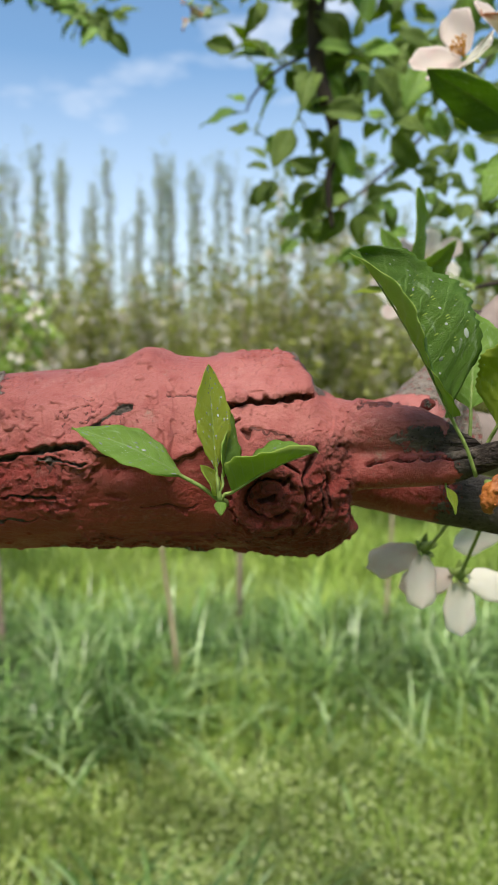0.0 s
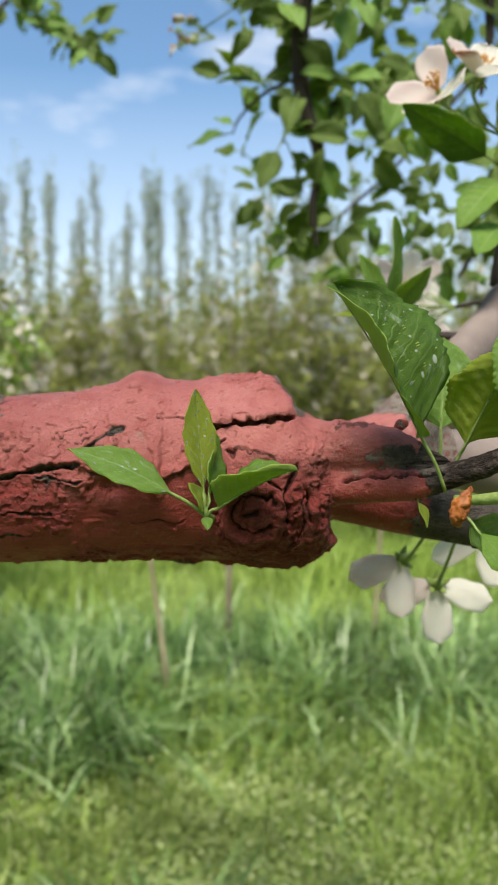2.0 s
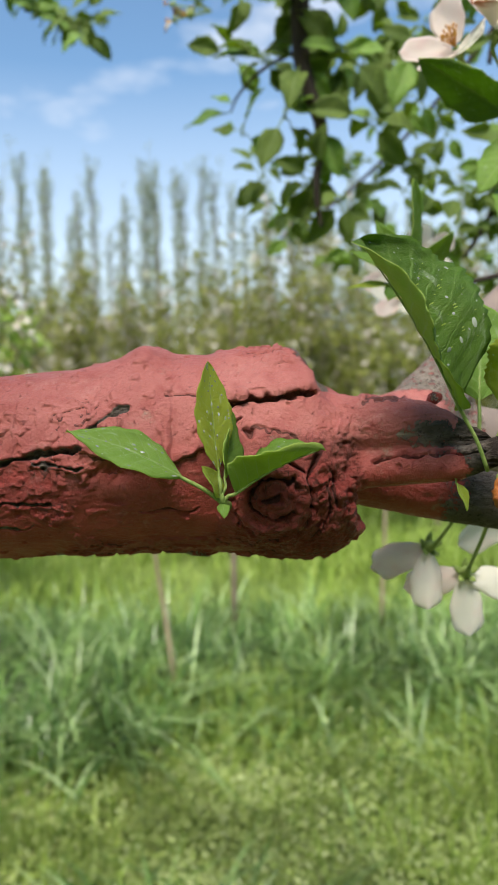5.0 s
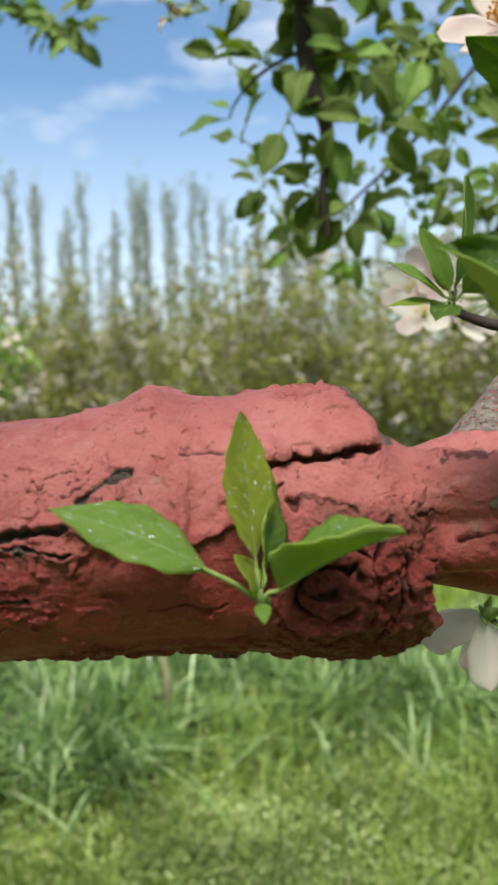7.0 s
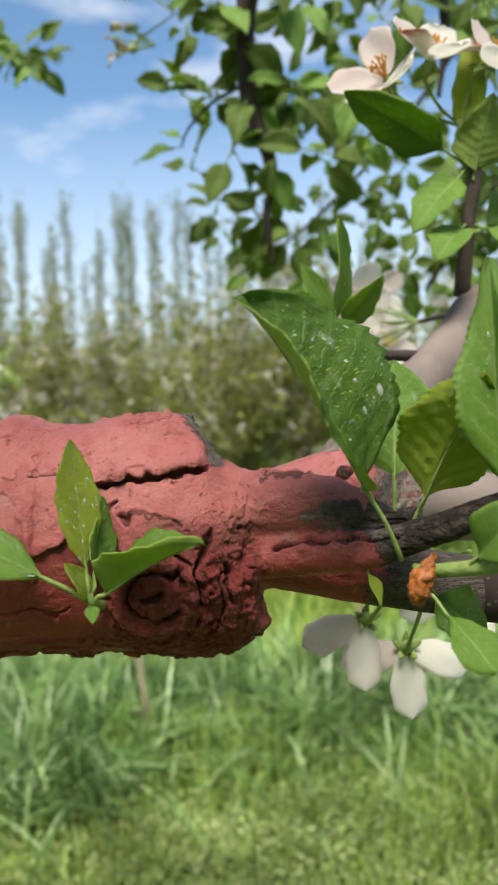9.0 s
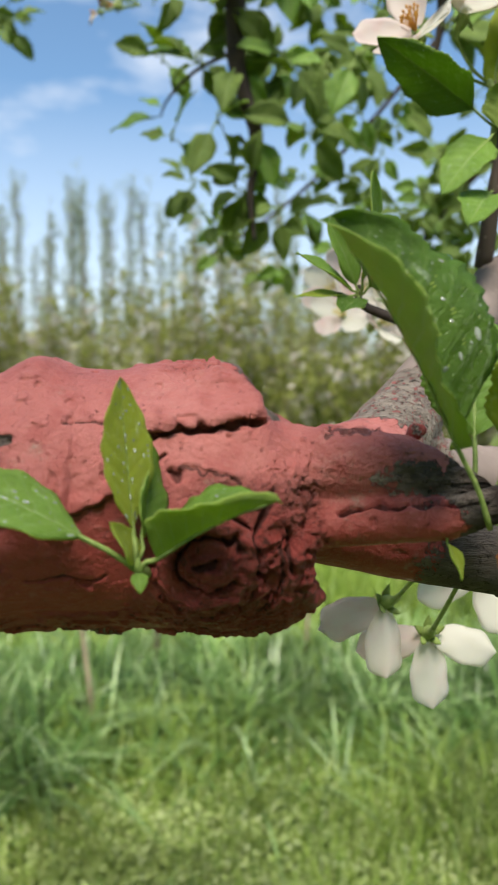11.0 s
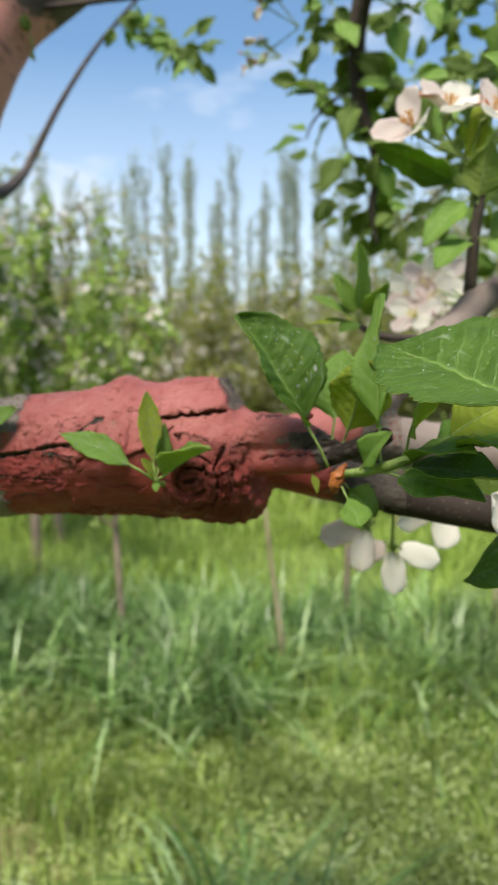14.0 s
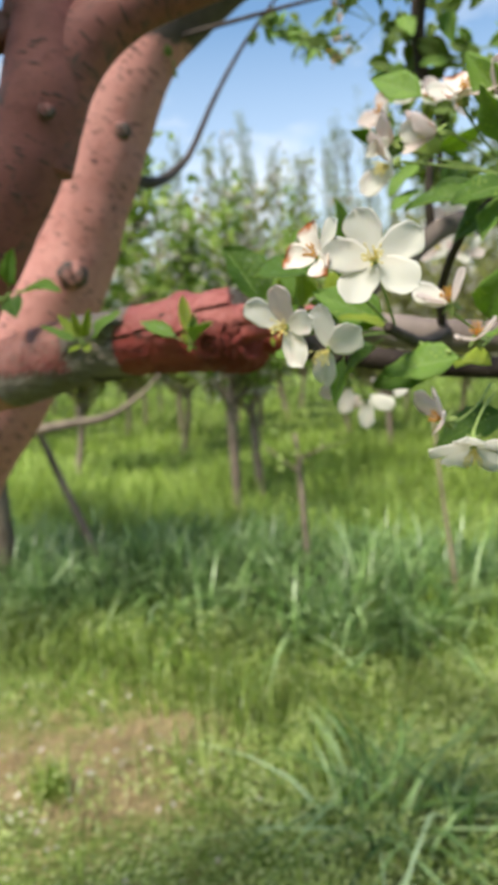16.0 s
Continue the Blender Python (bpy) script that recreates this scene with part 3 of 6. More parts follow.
def petal_mesh(length, width, cup=0.35, seed=0, mat=None, curl=0.0):
    """One cupped petal, base at 0, outwards along y."""
    rng = np.random.default_rng(seed + 500)
    nv, nu = 16, 10
    verts, uv = [], []
    for i in range(nv):
        v = math.sin(0.5 * math.pi * i / (nv - 1)) ** 1.15
        w = 0.5 * width * max(0.0, 1 - (abs(v - 0.62) / (0.382 if v > 0.62 else 0.66)) ** (2.9 if v > 0.62 else 1.9)) ** 0.5
        w = max(w, 0.05 * width)
        for j in range(nu + 1):
            u = j / nu * 2 - 1
            x = u * w
            z = cup * length * (0.55 * v * v + 0.32 * (u * w / (0.5 * width)) ** 2) - curl * length * v ** 3
            x *= 1 + 0.05 * math.sin(13 * v + 2.3 * seed + u)
            z += 0.035 * length * math.sin(5 * v + 3 * u + seed) * v + 0.022 * length * math.sin(9 * v - 4 * u + 1.7 * seed) * v * abs(u)
            verts.append((x, v * length * (1 - 0.05 * u * u * v) + 0.0008, z)), uv.append(((u + 1) / 2, v))
    n = nu + 1
    o = nv * n
    verts += [(x, y, z - 0.0003) for x, y, z in verts]
    uv += uv[:o]
    faces = []
    for i in range(nv - 1):
        for j in range(nu):
            a, b, c, d = i * n + j, i * n + j + 1, (i + 1) * n + j + 1, (i + 1) * n + j
            faces += [(a, b, c, d), (o + d, o + c, o + b, o + a)]
    for i in range(nv - 1):
        for j in (0, nu):
            a, d = i * n + j, (i + 1) * n + j
            faces.append((a, d, o + d, o + a) if j == 0 else (d, a, o + a, o + d))
    for j in range(nu):
        a, b = (nv - 1) * n + j, (nv - 1) * n + j + 1
        faces.append((a, b, o + b, o + a))
    return mesh_of("petal", verts, faces, mat or M_PETAL, uv=uv)


def stamen_mesh(r=0.008, count=18, seed=0, mat=None):
    rng = np.random.default_rng(seed + 900)
    pcs = []
    for k in range(count):
        a, s = rng.uniform(0, 2 * math.pi), rng.uniform(0.15, 0.62)
        L = r * rng.uniform(0.75, 1.15)
        d = np.array([math.cos(a) * s, math.sin(a) * s, 1.0])
        d /= np.linalg.norm(d)
        e = d * L
        pcs.append(tube_arrays([(0, 0, 0, 0.00022), (*(e * 0.5 + np.array([0, 0, 0.0003])), 0.0002), (*e, 0.00018)], 4, 4))
        pcs.append(tube_arrays([(*(e - d * 0.0002), 0.0003), (*(e + d * 0.0005), 0.00065), (*(e + d * 0.0012), 0.0003)], 5, 5))
    return joined("stamen_tuft", pcs, mat or M_STAMEN)

# ---- ground ----
def ground_height(x, y):
    p = np.stack([x, y, np.zeros_like(x)], -1)
    near = np.clip(1 - np.hypot(x, y) / 40, 0, 1)
    return (0.05 * vnoise(p, 0.7, 3) + 0.025 * vnoise(p, 2.3, 4)) * near


def bare_at(x, y):
    """Where the soil lies open: a worn patch by the trunk."""
    p = np.stack([x, y, np.zeros_like(x)], -1)
    d = np.hypot((x + 1.18) / 0.58, (y - 1.42) / 0.40)
    return np.clip(1.40 - d + 0.45 * vnoise(p, 4.0, 8), 0, 1)


def build_ground():
    n = 130
    s = np.linspace(-1, 1, n)
    g = np.sign(s) * (0.05 * np.abs(s) + 0.95 * np.abs(s) ** 5) * 600
    X, Y = np.meshgrid(g - 0.3, g + 2.5, indexing="ij")
    x, y = X.ravel(), Y.ravel()
    v = np.stack([x, y, ground_height(x, y)], -1)
    i, j = np.meshgrid(np.arange(n - 1), np.arange(n - 1), indexing="ij")
    q = np.stack([i * n + j, (i + 1) * n + j, (i + 1) * n + j + 1, i * n + j + 1], -1).reshape(-1, 4)
    ob = new("ground", mesh_of("ground", v, q, M_GROUND, attrs={"bare": bare_at(x, y)}))
    tagged(ob, "mossy orchard soil with a bare trodden patch under grass", "ground", kind="structure")


build_ground()


def blade_arrays(x, y, h, w, bend, head, seg=4, seed=0):
    """Arching blades of grass at x, y: one strip each."""
    n = len(x)
    z0 = ground_height(x, y) - 0.01
    t = np.linspace(0, 1, seg + 1)
    dx, dy = np.cos(head), np.sin(head)
    out = bend[:, None] * h[:, None] * t[None] ** 2
    up = h[:, None] * (t[None] - 0.42 * np.minimum(bend, 1.6)[:, None] * t[None] ** 2.4)
    cx, cy, cz = x[:, None] + dx[:, None] * out, y[:, None] + dy[:, None] * out, z0[:, None] + up
    ww = 0.5 * w[:, None] * np.array([0.8, 1.0, 0.85, 0.6, 0.06] if seg == 4 else [0.9, 0.9, 0.05])[None]
    sx, sy = -dy[:, None] * ww, dx[:, None] * ww
    a = np.stack([cx - sx, cy - sy, cz], -1)
    b = np.stack([cx + sx, cy + sy, cz], -1)
    v = np.stack([a, b], 2).reshape(n, -1, 3)
    k = 2 * (seg + 1)
    base = (np.arange(n) * k)[:, None]
    q = np.concatenate([base + np.array([2 * i, 2 * i + 1, 2 * i + 3, 2 * i + 2])[None] for i in range(seg)], 1).reshape(-1, 4)
    return v.reshape(-1, 3), q


def scatter(n, y0, y1, rng, power=1.0, xl=-1.05, xr=0.62):
    """Points on the ground that the walk looks over, thinner with distance."""
    y = y0 + (y1 - y0) * rng.random(n) ** power
    x = (xl * y - 0.55) + ((xr - xl) * y + 1.1) * rng.random(n)
    return x, y


def stuff(name, mesh, label, category):
    tagged(new(name, mesh), label, category, kind="stuff")


def build_grass():
    rng = np.random.default_rng(7)
    # meadow grass, ankle to knee high
    kept = []
    for n, y0, y1, hm, wm, seg, pw in ((36000, 1.0, 3.4, 0.16, 0.0050, 4, 0.8), (42000, 3.0, 9.0, 0.26, 0.009, 4, 0.9), (30000, 8.0, 30.0, 0.30, 0.022, 2, 1.0), (12000, 28.0, 90.0, 0.32, 0.08, 2, 1.0)):
        x, y = scatter(n, y0, y1, rng, pw)
        p = np.stack([x, y, 0 * x], -1)
        clump = vnoise(p, 2.2, 21) * 0.5 + vnoise(p, 0.8, 22) * 0.5
        keep = (rng.random(n) < (0.62 + 0.9 * clump) * np.clip((y - 1.6) / 0.9 + np.where(x < -0.35, 0.6, 0.0), 0.18, 1)) & (rng.random(n) > bare_at(x, y) * 1.2)
        x, y, clump = x[keep], y[keep], clump[keep]
        m = len(x)
        h = hm * (0.5 + 0.9 * rng.random(m)) * (1 + 0.9 * clump)
        v, q = blade_arrays(x, y, h, wm * rng.uniform(0.6, 1.3, m), rng.uniform(0.15, 1.1, m), rng.uniform(0, 2 * np.pi, m), seg)
        kept.append((v, q))
    for sets, mat, label in ((kept[:1], M_GRASS, "bright green uncut meadow grass close to the old tree"), (kept[1:], M_GRASS_FAR, "fresh yellow-green meadow grass between the orchard rows")):
        base = np.cumsum([0] + [len(v) for v, q in sets])
        stuff("grass", mesh_of("grass", np.vstack([v for v, q in sets]), np.vstack([q + o for (v, q), o in zip(sets, base)]), mat), label, "grass")
    # broad blue-green tussocks
    vs, qs, o = [], [], 0
    cl = []
    for _ in range(820):
        y = rng.uniform(2.3, 4.6)
        x = rng.uniform(-1.0 * y - 0.4, 0.55 * y + 0.4)
        p = np.array([[x, y, 0.0]])
        mid_y = 3.15 if x > -0.3 else 2.95
        band = math.exp(-((y - mid_y) / (0.46 if x > -0.3 else 0.62)) ** 2)
        if rng.random() < 0.02 + 0.98 * band and bare_at(p[:, 0], p[:, 1])[0] < 0.15:
            cl.append((x, y, 1.0 if band > 0.4 else 0.7))
    cl += [(-0.22, 1.42, 0.8), (-0.12, 1.36, 0.75), (-0.02, 1.46, 0.8), (-0.3, 1.55, 0.7)]
    for x, y, sc in cl:
        m = int(rng.integers(26, 50))
        px, py = x + rng.normal(0, 0.055, m), y + rng.normal(0, 0.055, m)
        h = sc * 0.42 * (0.5 + 0.75 * rng.random(m))
        v, q = blade_arrays(px, py, h, 0.0115 * rng.uniform(0.5, 1.3, m), rng.uniform(0.3, 1.7, m), rng.uniform(0, 2 * np.pi, m))
        vs.append(v), qs.append(q + o)
        o += len(v)
    stuff("tall_grass", mesh_of("tall_grass", np.vstack(vs), np.vstack(qs), M_BLUEGRASS), "tall blue-green tussock grass with broad arching blades", "grass")
    # low weeds with small round leaves
    n = 52000
    x, y = scatter(n, 0.85, 3.0, rng, 0.8)
    p = np.stack([x, y, 0 * x], -1)
    keep = (rng.random(n) < 0.55 + 0.8 * vnoise(p, 1.6, 31)) & (rng.random(n) > bare_at(x, y) * 0.95) & (rng.random(n) < np.clip((2.75 - y) / 0.4, 0.05, 1) * np.where(x < -0.30, 0.40, 1.0))
    x, y = x[keep], y[keep]
    m = len(x)
    k = 5
    x, y = np.repeat(x, k) + rng.normal(0, 0.018, m * k), np.repeat(y, k) + rng.normal(0, 0.018, m * k)
    tall = np.repeat(0.5 + 0.6 * np.clip((y[::k] - 1.75) / 0.5, 0, 1), k)
    h = tall * np.repeat(0.08 + 0.17 * rng.random(m) * (0.6 + 0.6 * vnoise(np.stack([x[::k], y[::k], 0 * x[::k]], -1), 2.5, 33)), k) * rng.uniform(0.4, 1.05, m * k)
    z = ground_height(x, y) + h
    s, a = rng.uniform(0.0036, 0.0088, m * k), rng.uniform(0, 2 * np.pi, m * k)
    tilt = rng.uniform(-0.6, 0.6, m * k)
    ca, sa = np.cos(a), np.sin(a)
    c = np.stack([x, y, z], -1)
    ex = np.stack([ca, sa, tilt], -1) * s[:, None]
    ey = np.stack([-sa, ca, rng.uniform(-0.5, 0.5, m * k)], -1) * (s * 0.62)[:, None]
    v = np.stack([c - ex, c - ey, c + ex, c + ey], 1).reshape(-1, 3)
    q = np.arange(m * k * 4).reshape(-1, 4)
    stuff("weeds", mesh_of("weeds", v, q, M_WEED), "low yellow-green weeds with small round leaves", "weeds")
    # one bright tuft in the worn patch
    m = 160
    v, q = blade_arrays(-1.10 + rng.normal(0, 0.035, m), 1.30 + rng.normal(0, 0.03, m), 0.15 * rng.uniform(0.6, 1.2, m), np.full(m, 0.004), rng.uniform(0.1, 0.7, m), rng.uniform(0, 2 * np.pi, m))
    tagged(new("grass_tuft", mesh_of("grass_tuft", v, q, M_GRASS)), "bright green grass tuft on bare trodden soil", "grass", kind="stuff")
    # straw lying on the worn patch and in the sward
    m = 2600
    x, y = np.concatenate([rng.normal(-1.25, 0.42, m), rng.uniform(-2.2, 1.0, m // 2)]), np.concatenate([rng.normal(1.42, 0.28, m), rng.uniform(1.0, 3.0, m // 2)])
    m = len(x)
    v, q = blade_arrays(x, y, rng.uniform(0.04, 0.10, m), np.full(m, 0.0022), rng.uniform(1.2, 2.2, m), rng.uniform(0, 2 * np.pi, m))
    stuff("dry_straw", mesh_of("dry_straw", v, q, M_STRAW), "dry tan straw lying flat on soil", "straw")
    # fallen petals and daisies
    n = 90
    x, y = np.concatenate([rng.normal(-1.15, 0.35, n), rng.uniform(-2, 0.8, n)]), np.concatenate([rng.normal(1.35, 0.3, n), rng.uniform(1.0, 3.0, n)])
    m = len(x)
    c = np.stack([x, y, ground_height(x, y) + rng.uniform(0.01, 0.07, m)], -1)
    a, s = rng.uniform(0, 6.28, m), rng.uniform(0.006, 0.012, m)
    ex = np.stack([np.cos(a), np.sin(a), rng.uniform(-0.4, 0.4, m)], -1) * s[:, None]
    ey = np.stack([-np.sin(a), np.cos(a), rng.uniform(-0.4, 0.4, m)], -1) * s[:, None] * 0.7
    v = np.stack([c - ex, c - ey, c + ex + np.array([0, 0, 0.002]), c + ey], 1).reshape(-1, 3)
    q = np.arange(m * 4).reshape(-1, 4)
    stuff("fallen_petals", mesh_of("fallen_petals", v, q, M_BLOOM), "fallen white blossom petals scattered on grass and soil", "petals")


build_grass()


# ---- orchard behind ----
def leaf_cloud(c, size, rng, squash=0.5):
    """Small bent leaves round the given centres (n, 3): six corners each."""
    n = len(c)
    d = rng.normal(0, 1, (n, 3))
    d /= np.linalg.norm(d, axis=1)[:, None]
    u = np.cross(d, rng.normal(0, 1, (n, 3)))
    u /= np.linalg.norm(u, axis=1)[:, None]
    w = np.cross(d, u)
    s = size * rng.uniform(0.6, 1.25, n)[:, None]
    ex, ey, ez = d * s, u * s * squash * 0.5, w * s * 0.12
    v = np.stack([c, c + 0.35 * ex - ey + ez, c + 0.75 * ex - ey * 0.7 + ez, c + ex, c + 0.75 * ex + ey * 0.7 + ez, c + 0.35 * ex + ey + ez], 1).reshape(-1, 3)
    b = (np.arange(n) * 6)[:, None]
    q = np.concatenate([b + np.array([0, 1, 2, 3])[None], b + np.array([0, 3, 4, 5])[None]], 1).reshape(-1, 4)
    return v, q


def orchard_tree(seed, height, spread, trunk_r, leaf, n_leaf, bloom, loc, label, mat_leaf, clear=0.75, shoots=26):
    """A pruned apple tree: trunk, rising limbs with upright shoots, leaves and blossom along them."""
    rng = np.random.default_rng(seed)
    tree = thing("apple_tree", loc, label, "tree", "orchard trees")
    W = Matrix.Translation(loc)
    lean = rng.normal(0, 0.05, 2)
    fork = clear
    tr = [(0, 0, -0.05, trunk_r * 1.35), (lean[0] * 0.3, lean[1] * 0.3, 0.15, trunk_r * 1.05), (lean[0] * 0.7, lean[1] * 0.7, fork * 0.6, trunk_r * 0.95), (lean[0], lean[1], fork, trunk_r), (lean[0] * 1.4, lean[1] * 1.2, fork + height * 0.22, trunk_r * 0.6)]
    v, q, cp, uv = tube_arrays(tr, 22, 10, 0.22, 12, seed)
    part("trunk", mesh_of("trunk", v, q.tolist() + cp.tolist(), M_STEM, uv=uv), tree, W)
    limbs, pts = [], []
    for k in range(shoots):
        a = rng.uniform(0, 2 * np.pi)
        z0 = fork + rng.uniform(0.0, 0.25) * height * 0.5
        r = spread * rng.uniform(0.25, 1.0)
        top = fork + (height - fork) * rng.uniform(0.45, 1.0) * (1 - 0.25 * r / spread)
        e = np.array([math.cos(a), math.sin(a)])
        row = [(lean[0], lean[1], z0, trunk_r * 0.42), (lean[0] + e[0] * r * 0.55, lean[1] + e[1] * r * 0.55, z0 + (top - z0) * 0.28, trunk_r * 0.3),
               (lean[0] + e[0] * r + rng.normal(0, 0.06), lean[1] + e[1] * r + rng.normal(0, 0.06), z0 + (top - z0) * 0.62, trunk_r * 0.18), (lean[0] + e[0] * r * 1.05, lean[1] + e[1] * r * 1.05, top, trunk_r * 0.06)]
        limbs.append(tube_arrays(row, 12, 5, 0.15, 12, seed + k))
        s = spline([x[:3] for x in row], 40)
        pts.append(s[8:])
    part("branchwork", joined("branchwork", limbs, M_STEM), tree, W)["kind"] = "stuff"
    pts = np.vstack(pts)
    pick = rng.integers(0, len(pts), n_leaf)
    sp = 0.034 * height
    c = pts[pick] + rng.normal(0, 1, (n_leaf, 3)) * np.array([sp, sp, sp * 0.8]) * rng.uniform(0.2, 1.0, (n_leaf, 1))
    v, q = leaf_cloud(c, leaf, rng)
    part("crown", mesh_of("crown", v, q, mat_leaf), tree, W)["kind"] = "stuff"
    nb = int(bloom * 1.1)
    if nb:
        cc = pts[rng.integers(0, len(pts), nb)] + rng.normal(0, sp * 0.8, (nb, 3))
        cc = np.repeat(cc, 9, 0) + rng.normal(0, 0.03, (nb * 9, 3))
        v, q = leaf_cloud(cc, 0.032, rng, 1.3)
        part("blossom_mass", mesh_of("blossom_mass", v, q, M_BLOOM), tree, W)["kind"] = "stuff"
    return tree


def build_orchard():
    rng = np.random.default_rng(11)
    lab = "slender young apple tree with grey trunk and pale blossom"
    protos = [orchard_tree(100 + k, h, s, r, 0.062, 6200, b, (x, y, 0), lab, M_CROWN, 0.62, 34)
              for k, (h, s, r, b, x, y) in enumerate(((3.1, 0.85, 0.036, 190, -2.36, 5.75), (2.8, 0.9, 0.032, 210, 1.6, 6.4), (3.4, 0.8, 0.036, 170, -4.6, 6.2), (3.0, 0.95, 0.034, 240, -0.5, 8.2)))]
    spots = []
    for y in (6.8, 8.4, 10.6, 13.0, 16.0, 20.0, 25.0, 31.0):
        step = 1.5 if y < 8 else 2.8 if y < 9 else 1.2 + 0.03 * y
        x = -1.15 * y - 0.8
        while x < 0.62 * y + 1.5:
            if y > 8 or x > -0.6:
                spots.append((x + rng.normal(0, 0.18), y + rng.normal(0, 0.22)))
            x += step * rng.uniform(0.8, 1.25)
    for x, y in spots:
        if min(math.hypot(x - p.location[0], y - p.location[1]) for p in protos) < 0.9:
            continue
        k = int(rng.integers(0, 4))
        s = rng.uniform(0.88, 1.16)
        c = copy_thing(protos[k], pose(x, y, 0, 0, 0, rng.uniform(0, 360)))
        c.scale = (s, s, s)
    # an unseen row added at the camera's back, to block low sky light
    for k in range(11):
        c = copy_thing(protos[k % 4], pose(-4.2 + 0.8 * k + rng.normal(0, 0.1), -2.7 - 0.7 * (k % 2), 0, 0, 0, rng.uniform(0, 360)))
        c.scale = (0.9, 0.9, 0.9)
    # fuller neighbours beside the main tree
    side = orchard_tree(301, 2.5, 1.2, 0.055, 0.07, 5200, 220, (-2.5, 2.78, 0), "fuller apple tree with fresh leaves and white blossom", M_CROWN_NEAR, 0.95, 20)
    part("limb", tube("limb", [(-2.5, 2.78, 0.80, 0.035), (-2.1, 2.45, 0.86, 0.028), (-1.76, 2.15, 0.915, 0.022), (-1.63, 2.21, 0.937, 0.02), (-1.49, 2.28, 0.96, 0.015), (-1.37, 2.34, 1.04, 0.008), (-1.30, 2.38, 1.12, 0.004)], M_STEM, 40, 8, 0.2, 14, 6), side)
    orchard_tree(302, 2.35, 0.95, 0.034, 0.066, 3600, 170, (-1.9, 4.3, 0), "small apple tree with fresh leaves and white blossom", M_CROWN_NEAR, 0.8, 18)
    # thin whips with few leaves
    for sd, x, y, h in ((401, -0.93, 3.0, 0.95), (402, -0.05, 3.6, 0.8)):
        orchard_tree(sd, h, 0.16, 0.014, 0.045, 60, 0, (x, y, 0), "thin young fruit tree whip with few leaves", M_CROWN_NEAR, 0.6, 4)


build_orchard()


def build_poplars():
    rng = np.random.default_rng(5)
    protos = []
    for k in range(3):
        tree = thing("poplar", (-7.2 + 3.1 * k, 41.0 + k, 0), "tall narrow poplar tree with sparse leaves paled by haze", "tree", "poplar row")
        H = 13.0
        W = Matrix.Translation(tree.location)
        part("trunk", tube("trunk", [(0, 0, -0.1, 0.12), (0, 0, H * 0.4, 0.07), (0.05, 0, H * 0.75, 0.03), (0.05, 0, H, 0.008)], M_STEM, 16, 7, 0.1, 3, k), tree, W)
        limbs, cs = [], []
        for z in np.linspace(H * 0.15, H * 0.97, 54):
            a = rng.uniform(0, 6.28)
            r = rng.uniform(0.2, 0.85) * (1.15 - 0.7 * z / H)
            e = (math.cos(a) * r, math.sin(a) * r, z + rng.uniform(0.7, 1.6))
            row = [(0, 0, z, 0.012), (e[0] * 0.7, e[1] * 0.7, z + 0.5, 0.007), (*e, 0.002)]
            limbs.append(tube_arrays(row, 6, 4))
            s = spline([x[:3] for x in row], 12)
            cs.append(s[rng.integers(3, 12, 38)] + rng.normal(0, 0.10, (38, 3)))
        part("branchwork", joined("branchwork", limbs, M_STEM), tree, W)
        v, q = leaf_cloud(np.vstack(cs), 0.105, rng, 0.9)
        part("crown", mesh_of("crown", v, q, M_POPLAR_HAZY), tree, W)
        protos.append(tree)
    for x, s in ((-12.6, 1.0), (-11.0, 1.05), (-9.4, 0.93), (-8.4, 0.9), (-5.9, 0.95), (-4.6, 0.92), (-2.6, 1.0), (-14.8, 0.95), (-17.0, 1.0), (-19.5, 0.9), (-22.5, 1.0), (-26.0, 0.95), (1.2, 0.75), (3.4, 0.8), (6.0, 0.7), (9.0, 0.8), (-30, 0.9), (-34, 1.0)):
        c = copy_thing(protos[int(rng.integers(0, 3))], pose(x, 41.5 + rng.normal(0, 1.2), 0, 0, 0, rng.uniform(0, 360)))
        c.scale = (s, s, s * rng.uniform(0.93, 1.05))
    # a second, looser row behind
    x = -40.0
    while x < 16:
        s = rng.uniform(0.72, 1.12)
        c = copy_thing(protos[int(rng.integers(0, 3))], pose(x, 47.0 + rng.normal(0, 1.5), 0, 0, 0, rng.uniform(0, 360)))
        c.scale = (0.95 * s, 0.95 * s, s)
        x += rng.uniform(0.6, 1.7)


build_poplars()


def build_stakes():
    for (x, y), h, lean in (((-0.27, 2.85), 0.95, (-0.08, 0.02)), ((0.60, 3.4), 0.9, (0.03, 0.0))):
        me = tube("stake", [(lean[0] * -0.2, 0, -0.1, 0.010), (0, 0, 0.25, 0.0095), (lean[0] * 0.6, lean[1], h * 0.65, 0.008), (lean[0], lean[1] * 2, h, 0.007)], M_STAKE, 14, 8, 0.15, 20, 5)
        ob = new("garden_stake", me)
        ob.location = (x, y, 0)
        tagged(ob, "slim weathered wooden stake standing in tall grass", "stake", "garden stakes")
    ob = new("prop_pole", tube("prop_pole", [(-2.02, 2.98, -0.06, 0.022), (-2.12, 2.97, 0.25, 0.022), (-2.28, 2.96, 0.6, 0.02), (-2.42, 2.95, 0.92, 0.017)], M_STEM, 16, 8, 0.2, 9, 3))
    tagged(ob, "crooked grey wooden prop leaning against a tree", "pole")


build_stakes()

# ---- the painted apple tree ----
TREE = thing("apple_tree", (-0.90, 0.58, 0), "old apple tree with rust-red painted limbs, fresh leaves and white blossom", "tree")


